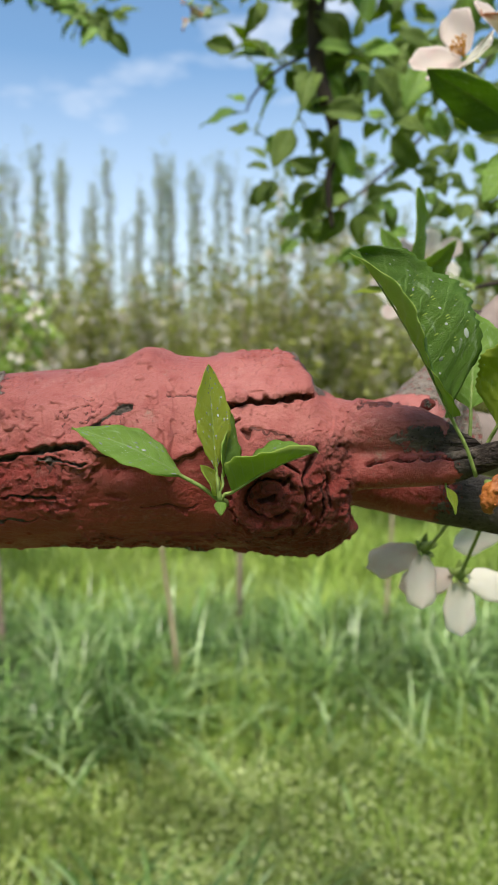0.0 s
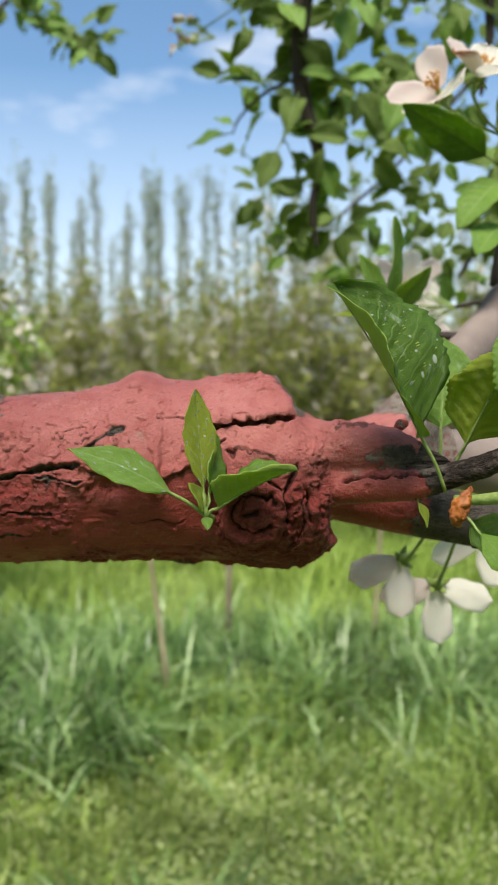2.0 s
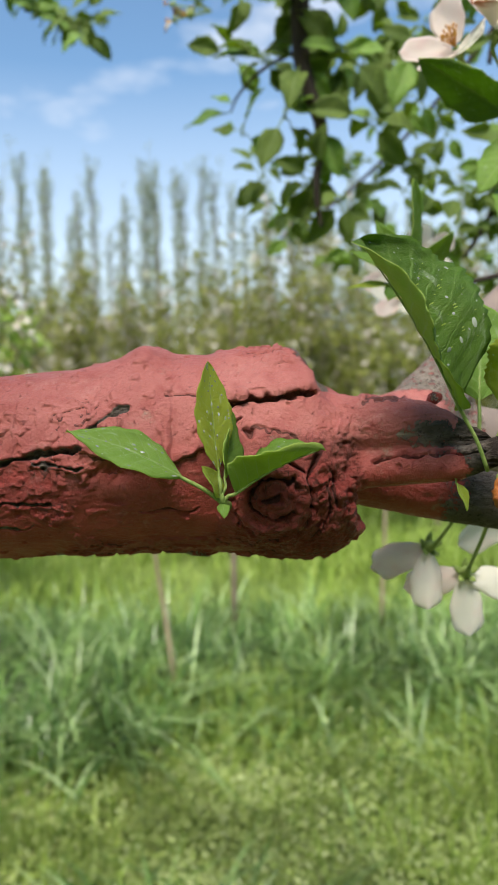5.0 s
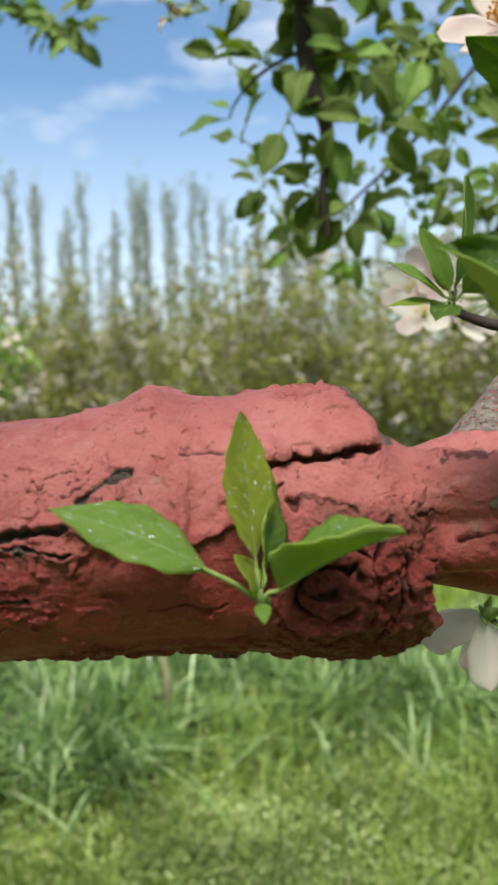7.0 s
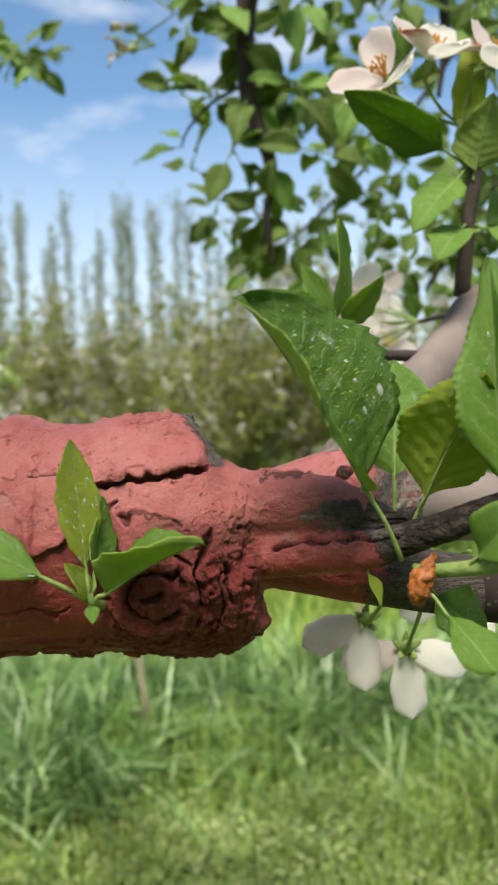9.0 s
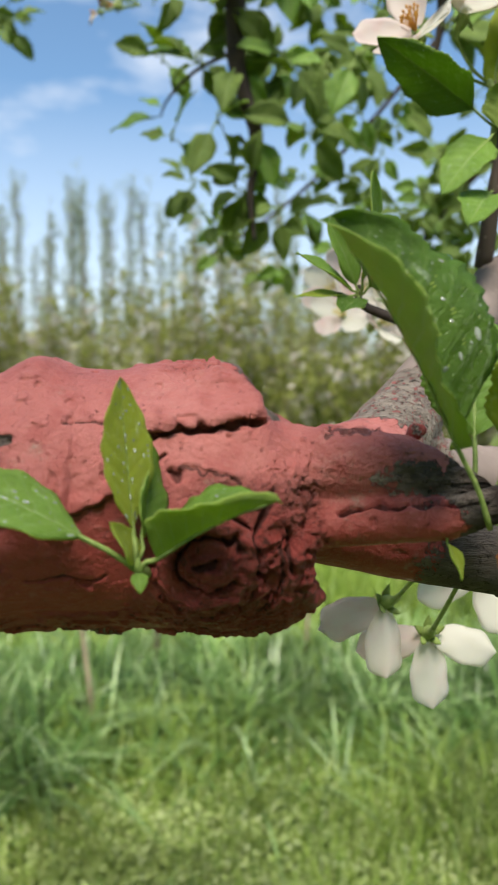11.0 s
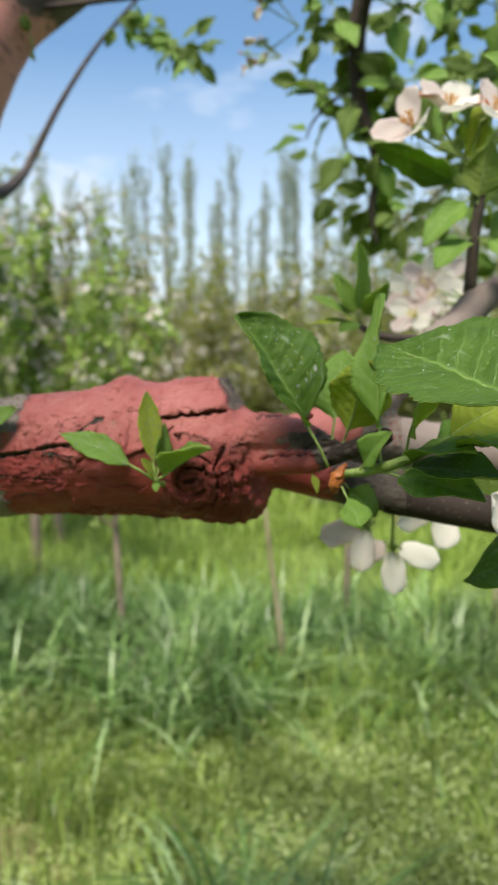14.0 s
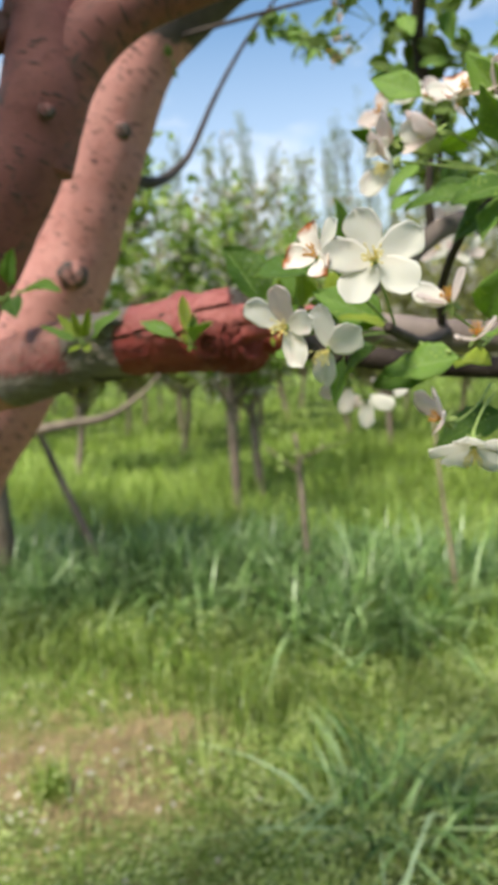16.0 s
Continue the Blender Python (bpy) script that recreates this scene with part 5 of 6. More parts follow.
def build_limbs():
    big = dict(nu=110, nv=48, rough=0.10, freq=14)
    part("trunk", tube("trunk", [(-0.92, 0.58, -0.08, 0.135), (-0.90, 0.58, 0.1, 0.105), (-0.87, 0.58, 0.5, 0.09), (-0.78, 0.585, 0.80, 0.092), (-0.68, 0.60, 0.95, 0.086)], M_LIMB, seed=1, paint=limb_paint(), **big), TREE)
    part("limb", tube("limb", [(-0.78, 0.585, 0.80, 0.075), (-0.65, 0.61, 0.98, 0.070), (-0.545, 0.645, 1.14, 0.066), (-0.465, 0.685, 1.28, 0.0635), (-0.42, 0.72, 1.43, 0.060), (-0.385, 0.755, 1.56, 0.058), (-0.34, 0.785, 1.65, 0.054), (-0.24, 0.83, 1.735, 0.050), (-0.05, 0.88, 1.83, 0.045)], M_LIMB, seed=2, paint=limb_paint(1.0, 1.60), **big), TREE, None, "upright limb under faded pink-red paint")
    # Front limb and its fork take the darker, shaded copy of the paint.
    part("limb", tube("limb", [(-0.68, 0.58, 0.86, 0.066), (-0.52, 0.44, 1.05, 0.056), (-0.36, 0.33, 1.205, 0.049), (-0.266, 0.305, 1.29, 0.043), (-0.218, 0.316, 1.37, 0.041), (-0.198, 0.325, 1.44, 0.039), (-0.205, 0.335, 1.52, 0.037), (-0.24, 0.35, 1.66, 0.034)], M_LIMB_SHADED, seed=3, paint=limb_paint(0.86, 1.52), **big), TREE, None, "upright limb with flaking red paint in a shaded tone")
    part("limb", tube("limb", [(-0.207, 0.322, 1.345, 0.028), (-0.197, 0.328, 1.405, 0.034), (-0.170, 0.341, 1.458, 0.032), (-0.12, 0.365, 1.497, 0.027), (-0.04, 0.405, 1.525, 0.0215), (0.08, 0.45, 1.57, 0.018), (0.2, 0.5, 1.62, 0.014)], M_LIMB_SHADED, seed=4, paint=limb_paint(0.78, 1.50), **big), TREE, None, "side limb of shaded red paint and bare dark bark")
    part("branch_base", tube("branch_base", [(-0.44, 0.405, 1.09, 0.041), (-0.36, 0.355, 1.135, 0.0385), (-0.30, 0.325, 1.150, 0.0368), (-0.235, 0.2945, 1.157, 0.0347)], M_LIMB, seed=5, paint=limb_paint(0.9), nu=60, nv=48, rough=0.05, freq=20), TREE)
    # knots and a pruning scar on the limbs
    for c, d, r in (((-0.405, 0.628, 1.292), (0.55, -0.83, 0.1), 0.017), ((-0.352, 0.70, 1.497), (0.6, -0.8, 0), 0.011), ((-0.173, 0.288, 1.389), (0.6, -0.8, 0), 0.0065), ((-0.232, 0.292, 1.475), (0.1, -1, 0.1), 0.016), ((-0.205, 0.296, 1.492), (0.3, -0.95, 0.1), 0.013)):
        c, d = np.array(c), np.array(d) / np.linalg.norm(d)
        rows = [(*(c - d * r * 0.9), r * 1.25), (*(c - d * r * 0.25), r * 1.1), (*(c + d * r * 0.02), r * 0.85), (*(c - d * r * 0.02), r * 0.55), (*(c - d * r * 0.35), r * 0.3)]
        part("knot", tube("knot", rows, M_LIMB if c[1] > 0.5 else M_LIMB_SHADED, 20, 18, 0.35, 120, 9, limb_paint(0.6)), TREE)
    # branches that go on behind the painted one
    part("branch", tube("branch", [(0.088, 0.3455, 1.2064, 0.0121), (0.127, 0.388, 1.2405, 0.0100), (0.147, 0.412, 1.2605, 0.0095), (0.17, 0.432, 1.272, 0.0092), (0.215, 0.452, 1.281, 0.0085), (0.30, 0.48, 1.292, 0.0075), (0.45, 0.52, 1.31, 0.006)], M_GREY, 60, 20, 0.12, 60, 6), TREE, None, "smooth grey-brown side branch")
    part("branch", tube("branch", [(0.085, 0.342, 1.180, 0.0138), (0.115, 0.3535, 1.1757, 0.0138), (0.15, 0.362, 1.170, 0.0138), (0.19, 0.362, 1.166, 0.013), (0.26, 0.352, 1.162, 0.0115), (0.40, 0.33, 1.17, 0.010)], M_GREY, 60, 20, 0.16, 60, 7), TREE, None, "grey-brown side branch among blossom")
    part("branch", tube("branch", [(0.09, 0.2762, 1.159, 0.0093), (0.14, 0.272, 1.1505, 0.0085), (0.20, 0.27, 1.143, 0.0078), (0.32, 0.27, 1.135, 0.007)], M_DARK_BARK, 40, 18, 0.10, 70, 8), TREE, None, "dark smooth lower branch")
    # twigs
    part("twig", tube("twig", [(0.142, 0.414, 1.268, 0.0042), (0.1435, 0.405, 1.30, 0.0035), (0.146, 0.400, 1.325, 0.0032), (0.142, 0.402, 1.345, 0.0024)], M_TWIG, 20, 10, 0.15, 200, 9), TREE)
    part("twig", tube("twig", [(-0.385, 0.765, 1.442, 0.011), (-0.40, 0.88, 1.462, 0.009), (-0.445, 1.05, 1.53, 0.0075), (-0.475, 1.16, 1.59, 0.0065), (-0.44, 1.2, 1.69, 0.0052), (-0.385, 1.23, 1.79, 0.004), (-0.31, 1.25, 1.88, 0.003)], M_TWIG, 50, 10, 0.12, 50, 10), TREE)
    part("twig", tube("twig", [(-0.375, 0.745, 1.62, 0.006), (-0.31, 0.77, 1.635, 0.0045), (-0.2, 0.79, 1.648, 0.0036), (-0.1, 0.8, 1.655, 0.003), (0.06, 0.81, 1.662, 0.0022)], M_TWIG, 40, 8, 0.15, 60, 11), TREE)
    part("branch", tube("branch", [(0.16, 0.70, 1.80, 0.012), (0.09, 0.74, 1.68, 0.0105), (0.066, 0.765, 1.59, 0.0095), (0.066, 0.785, 1.52, 0.0085), (0.085, 0.80, 1.46, 0.006), (0.08, 0.81, 1.41, 0.0035), (0.085, 0.82, 1.37, 0.002)], M_TWIG, 60, 10, 0.2, 50, 12), TREE, None, "hanging dark branch")
    part("branch", tube("branch", [(0.30, 0.62, 1.80, 0.008), (0.26, 0.68, 1.70, 0.007), (0.235, 0.72, 1.62, 0.006), (0.24, 0.74, 1.55, 0.004), (0.235, 0.75, 1.50, 0.002)], M_TWIG, 40, 8, 0.2, 50, 13), TREE, None, "hanging dark branch")


build_limbs()


def build_shade_crown():
    """An unseen crown added overhead and behind the camera, to block sky light and shade the upright limbs and the
    ground close by.
    """
    rng = np.random.default_rng(23)
    cs = []
    for k in range(17):
        near = k < 5
        a = np.array([-0.24 + rng.normal(0, 0.1), 0.35 + rng.normal(0, 0.1), 1.66])
        e = np.array([rng.uniform(-1.0, -0.4), rng.uniform(-0.5, 0.2), rng.uniform(2.1, 2.7)]) if near else np.array([rng.uniform(-2.0, 1.5), rng.uniform(-2.5, -0.9), rng.uniform(1.9, 2.6)])
        row = [(*a, 0.022), (*(a * 0.6 + e * 0.4 + np.array([0, 0, 0.3])), 0.014), (*e, 0.004)]
        part("bough", tube("bough", row, M_TWIG, 20, 7, 0.15, 20, k), TREE)
        s = spline([r[:3] for r in row], 40)[10 if near else 18:]
        n = 460 if near else 620
        c = s[rng.integers(0, len(s), n)] + rng.normal(0, 0.20 if near else 0.42, (n, 3)) * np.array([1, 1, 0.6])
        cs.append(c[(c[:, 2] > 2.2) & (c[:, 1] < -0.3) & (c[:, 0] < -0.7)] if near else c[(c[:, 2] > 1.75) & (c[:, 1] < -0.75) & (c[:, 2] < 1.9 - 0.55 * (c[:, 1] + 0.75))])
    v, q = leaf_cloud(np.vstack(cs), 0.085, rng, 0.65)
    # leaves out of view, there only to block light
    part("crown", mesh_of("crown", v, q, M_CROWN_NEAR), TREE)["kind"] = "stuff"


build_shade_crown()

# ---- leaves and blossom on the painted tree ----
YOUNG = [M_LEAF_YOUNG, M_LEAF_UNDER, M_STALK, M_DROP]
DARK = [M_LEAF_DARK, M_LEAF_UNDER, M_STALK, M_DROP]
FRESH = [M_LEAF, M_LEAF_UNDER, M_STALK, M_DROP]
FAR = [M_LEAF_SHADED, M_LEAF_UNDER, M_STALK, M_DROP]


def leaf_at(parent, base, tip, normal, width, mats, label="", **kw):
    L = (Vector(tip) - Vector(base)).length
    c, q = kw.get("curl", 0.25), 1 - kw.get("petiole", 0.22)
    drop, reach = 0.55 * c * q, 1 - 0.16 * abs(c) * q
    kw.setdefault("nv", 4 * kw.get("teeth", 20) + 1)
    me = leaf_mesh(L / math.hypot(drop, reach), width, mats=mats, **kw)
    return part("leaf", me, parent, basis(base, tip, normal) @ pose(0, 0, 0, math.degrees(math.atan2(drop, reach))), label)


def stem_part(name, rows, mat, label="", nu=14, nv=8, rough=0.1, paint=None):
    return part(name, tube(name, rows, mat, nu, nv, rough, 300, 3, paint), TREE, None, label)


def build_sprouts():
    s = (-0.0085, 0.2275, 1.1695)
    a = stem_part("sprout", [(-0.0065, 0.2370, 1.1672, 0.0014), (-0.0080, 0.2300, 1.1684, 0.0012), (-0.0085, 0.2272, 1.1700, 0.0010), (-0.0088, 0.2264, 1.1722, 0.0006)], M_STALK, "young green sprout breaking out of painted bark")
    leaf_at(a, s, (-0.0500, 0.2225, 1.1905), (0.25, -0.70, 0.75), 0.0135, FRESH, seed=1, bite=0.03, fold=6, curl=0.42, petiole=0.28, drops=30, teeth=26)
    leaf_at(a, (-0.0088, 0.2262, 1.1715), (-0.0115, 0.2245, 1.2085), (0.25, -1, 0.1), 0.0102, YOUNG, seed=2, bite=0.03, fold=16, curl=-0.12, petiole=0.16, drops=46, teeth=30, blunt=1.35)
    leaf_at(a, (-0.0082, 0.2270, 1.1715), (-0.0055, 0.2300, 1.1945), (0.9, -0.5, 0.1), 0.0100, FRESH, seed=3, bite=0.03, fold=20, curl=0.1, petiole=0.2, drops=4)
    leaf_at(a, s, (0.0185, 0.2135, 1.1850), (-0.30, 0.20, 0.95), 0.0185, FRESH, seed=4, bite=0.03, fold=38, fold_b=60, curl=0.22, petiole=0.14, drops=16, teeth=26, blunt=0.86)
    leaf_at(a, s, (-0.0135, 0.2230, 1.1800), (0.8, -0.5, 0.2), 0.0065, YOUNG, seed=5, bite=0.03, fold=25, curl=0.1, petiole=0.1)
    leaf_at(a, s, (-0.0080, 0.2240, 1.1655), (0, -0.3, 1), 0.0035, FRESH, seed=6, fold=20, curl=0.1, petiole=0.1, nv=12, nu=6)
    # sprout farther along, on the grey part
    b0 = (-0.1125, 0.2345, 1.1755)
    b = stem_part("sprout", [(-0.110, 0.2400, 1.174, 0.0026), (-0.1125, 0.2345, 1.1755, 0.0022), (-0.1130, 0.2315, 1.181, 0.0013)], M_STALK, "young green sprout on grey bark")
    for i, (tip, nrm, w, ml, fo) in enumerate((((-0.0755, 0.235, 1.2015), (-0.3, -0.8, 0.7), 0.019, FRESH, 14), ((-0.0985, 0.225, 1.2050), (0.5, -0.8, 0.2), 0.0085, YOUNG, 25), ((-0.1135, 0.222, 1.2035), (0.3, -1, 0.1), 0.0080, YOUNG, 20),
                                                ((-0.146, 0.222, 1.1930), (0.2, -0.6, 0.9), 0.010, FRESH, 16), ((-0.139, 0.236, 1.2030), (0.3, -0.8, 0.6), 0.009, YOUNG, 18), ((-0.124, 0.226, 1.171), (0, -0.7, 0.8), 0.008, YOUNG, 10), ((-0.101, 0.225, 1.170), (0, -0.7, 0.8), 0.008, YOUNG, 12))):
        leaf_at(b, b0, tip, nrm, w, ml, seed=20 + i, fold=fo, curl=0.12, petiole=0.2, drops=3, nv=20, nu=10)
    # sprout on the near limb
    c0 = (-0.205, 0.255, 1.226)
    c = stem_part("sprout", [(-0.235, 0.272, 1.222, 0.003), (-0.215, 0.262, 1.224, 0.0024), c0 + (0.0018,)], M_STALK, "leafy sprout near the fork")
    leaf_at(c, c0, (-0.135, 0.238, 1.223), (0.1, -0.45, 1), 0.026, FRESH, seed=31, fold=14, curl=0.25, petiole=0.2)
    leaf_at(c, c0, (-0.172, 0.225, 1.203), (-0.2, -0.5, 0.9), 0.020, DARK, seed=32, fold=14, curl=0.2, petiole=0.2)
    leaf_at(c, c0, (-0.18, 0.235, 1.262), (0.3, -0.9, 0.3), 0.018, FRESH, seed=33, fold=14, curl=0.2, petiole=0.2)


build_sprouts()


def build_spur():
    """The leafy spur at the end of the twig beside the stub."""
    o = (0.0700, 0.2260, 1.1735)
    a = stem_part("leafy_spur", [(0.0685, 0.2275, 1.1745, 0.0010), (0.0725, 0.2232, 1.1742, 0.0016), (0.082, 0.214, 1.1765, 0.0020), (0.094, 0.203, 1.181, 0.0020), (0.105, 0.194, 1.187, 0.0015)], M_STALK, "leafy spur with green stalk", 24)
    leaf_at(a, (0.0655, 0.2255, 1.1765), (0.0290, 0.2165, 1.2390), (0.70, -0.70, 0.25), 0.041, DARK, "large glossy dark green leaf with water drops", seed=41, fold=33, fold_b=40, blunt=1.5, curl=0.22, side=0.0, petiole=0.26, drops=12, beads=((0.30, 0.35, 0.0007), (0.36, 0.75, 0.0007), (0.32, 0.5, 0.0004), (0.55, 0.5, 0.0004), (0.7, 0.4, 0.0004), (0.46, 0.6, 0.0004)), teeth=17, nu=16)
    leaf_at(a, (0.0700, 0.2350, 1.1830), (0.0825, 0.2130, 1.2195), (0.20, 0.85, 0.5), 0.025, [M_LEAF_YOUNG, M_LEAF_YOUNG, M_STALK, M_DROP], seed=42, blunt=1.2, fold=14, curl=0.15, petiole=0.2, teeth=18, nu=14)
    leaf_at(a, (0.066, 0.236, 1.185), (0.0705, 0.250, 1.226), (-0.1, -0.9, 0.3), 0.024, FRESH, seed=43, fold=10, curl=0.2, petiole=0.25)
    leaf_at(a, (0.0865, 0.2120, 1.1780), (0.0860, 0.2180, 1.2460), (-0.6, -0.75, 0.1), 0.0175, FRESH, seed=44, wave=0.16, fold=42, curl=0.15, petiole=0.22, drops=10, teeth=26)
    leaf_at(a, (0.128, 0.124, 1.2030), (0.0865, 0.1800, 1.2240), (-0.12, -0.65, 0.8), 0.047, DARK, "broad green leaf with pale veins", seed=45, wave=0.03, fold=14, curl=0.10, petiole=0.10, teeth=30, nu=16, blunt=0.9)
    leaf_at(a, (0.094, 0.203, 1.181), (0.1005, 0.183, 1.2150), (0.8, -0.5, 0.2), 0.020, YOUNG, seed=46, fold=20, curl=0.2, petiole=0.3)
    leaf_at(a, (0.090, 0.206, 1.179), (0.118, 0.172, 1.1870), (0.1, -0.5, 0.9), 0.019, FRESH, seed=47, fold=22, curl=0.35, petiole=0.28, drops=5)
    leaf_at(a, (0.088, 0.208, 1.178), (0.128, 0.176, 1.1770), (0.1, -0.5, 0.9), 0.022, DARK, seed=48, fold=16, curl=0.3, petiole=0.25)
    leaf_at(a, (0.082, 0.214, 1.1765), (0.122, 0.180, 1.1700), (0.1, -0.7, 0.7), 0.022, FRESH, seed=49, fold=20, curl=0.2, petiole=0.3)
    leaf_at(a, (0.078, 0.217, 1.1755), (0.0900, 0.204, 1.1925), (-0.2, -0.8, 0.5), 0.013, FRESH, seed=50, fold=24, curl=0.4, petiole=0.2, nv=18, nu=10)
    leaf_at(a, (0.0700, 0.2240, 1.1700), (0.0790, 0.2030, 1.1560), (0.15, -0.85, 0.5), 0.0125, FRESH, seed=51, fold=12, curl=0.1, petiole=0.3, nv=40, nu=10, blunt=2.5)
    leaf_at(a, (0.070, 0.228, 1.171), (0.0850, 0.2270, 1.1560), (0.2, -0.8, 0.4), 0.014, DARK, seed=52, fold=12, curl=0.1, petiole=0.25, nv=18, nu=10)
    leaf_at(a, (0.105, 0.194, 1.187), (0.143, 0.150, 1.1850), (0.1, -0.4, 1.0), 0.022, FRESH, seed=53, fold=18, curl=0.4, petiole=0.2)
    leaf_at(a, (0.100, 0.198, 1.186), (0.135, 0.205, 1.1930), (0.0, -0.5, 0.9), 0.024, DARK, seed=54, fold=14, curl=0.3, petiole=0.2)
    leaf_at(a, (0.105, 0.194, 1.187), (0.138, 0.186, 1.2080), (-0.3, -0.8, 0.5), 0.024, YOUNG, seed=55, fold=16, curl=0.3, petiole=0.2)
    leaf_at(a, (0.0575, 0.2325, 1.1745), (0.0605, 0.2290, 1.1650), (0.5, -0.8, 0.2), 0.0035, YOUNG, seed=56, fold=25, curl=0.3, petiole=0.2, nv=14, nu=6)
    # crumpled dry bract
    rng = np.random.default_rng(3)
    v, q, cp, uv = tube_arrays([(0.0688, 0.2238, 1.1660, 0.0006), (0.0680, 0.2225, 1.1686, 0.0021), (0.0690, 0.2222, 1.1722, 0.0026), (0.0706, 0.2225, 1.1755, 0.0018), (0.0724, 0.2235, 1.1782, 0.0005)], 40, 30, 0.4, 520, 4)
    v = v + 0.0007 * np.stack([vnoise(v, 1100, 5), vnoise(v, 900, 6), 0.4 * vnoise(v, 700, 7)], -1)
    part("dry_bract", mesh_of("dry_bract", v, q.tolist() + cp.tolist(), M_DRY, uv=uv), a)
    # the cut nub on top of the stub
    stem_part("bud_nub", [(0.0530, 0.2450, 1.1930, 0.0022), (0.0540, 0.2445, 1.1952, 0.0017), (0.0550, 0.2440, 1.1966, 0.0023), (0.0572, 0.2440, 1.1972, 0.0012)], M_PAINT, "dry bud nub", 16, 12, 0.5, lambda v: np.full(len(v), 0.55))


build_spur()

PETALS = [petal_mesh(0.024, 0.0175, 0.22, k) for k in range(3)] + [petal_mesh(0.024, 0.0165, 0.3, 9, M_PETAL_PINK), petal_mesh(0.022, 0.016, 0.6, 5, M_PETAL_BROWN, 0.3), petal_mesh(0.025, 0.0145, 0.3, 12), petal_mesh(0.025, 0.0145, 0.3, 15, M_PETAL_PINK)]
STAMENS = stamen_mesh(0.0105, 22, 1)
STAMENS_DRY = stamen_mesh(0.009, 22, 2, M_WITHER)


def blossom(centre, facing, root, petals=(0, 1, 2, 0, 1), size=1.0, spin=0.0, open_=8.0, stamens=None, label="open white apple blossom with yellow stamens"):
    """A five-petalled blossom on its stalk. facing: the way its middle looks; petals: kinds, None where one has dropped."""
    c, n = Vector(centre), Vector(facing).normalized()
    r = Vector(root)
    mid = c - n * 0.010 * size
    cal = [(*r, 0.0008), (*(r * 0.45 + mid * 0.55 - n * 0.003), 0.0008), (*mid, 0.001), (*(c - n * 0.004 * size), 0.0026 * size), (*(c - n * 0.0004), 0.0028 * size)]
    b = part("blossom", tube("calyx", cal, M_STALK, 20, 8, 0.05, 200, 1), TREE, None, label)
    up = Vector((0, 0, 1)) if abs(n.z) < 0.9 else Vector((0, 1, 0))
    m = basis(c, c + (up - n * up.dot(n)), n)
    for k, kind in enumerate(petals):
        if kind is None:
            continue
        j = random.Random(k * 7 + int(spin * 3) + int(centre[0] * 9999))
        part("petal", PETALS[kind], b, m @ pose(0, 0, 0, 0, 0, spin + 72 * k + j.uniform(-7, 7)) @ pose(0, 0.0012 * size, 0.0002 * k, open_ + j.uniform(-10, 10), j.uniform(-8, 8), 0) @ Matrix.Scale(size, 4))
    part("stamen_tuft", stamens or STAMENS, b, m @ Matrix.Scale(size, 4))
    for k in range(5):
        part("sepal", SEPAL, b, m @ pose(0, 0, 0, 0, 0, spin + 36 + 72 * k) @ pose(0, 0.001, -0.001, -35, 0, 0))
    return b


SEPAL = leaf_mesh(0.007, 0.003, 10, 0.2, 3, [M_STALK, M_STALK, M_STALK, M_STALK], petiole=0.0, nv=8, nu=4)
SEPAL.name = "sepal"


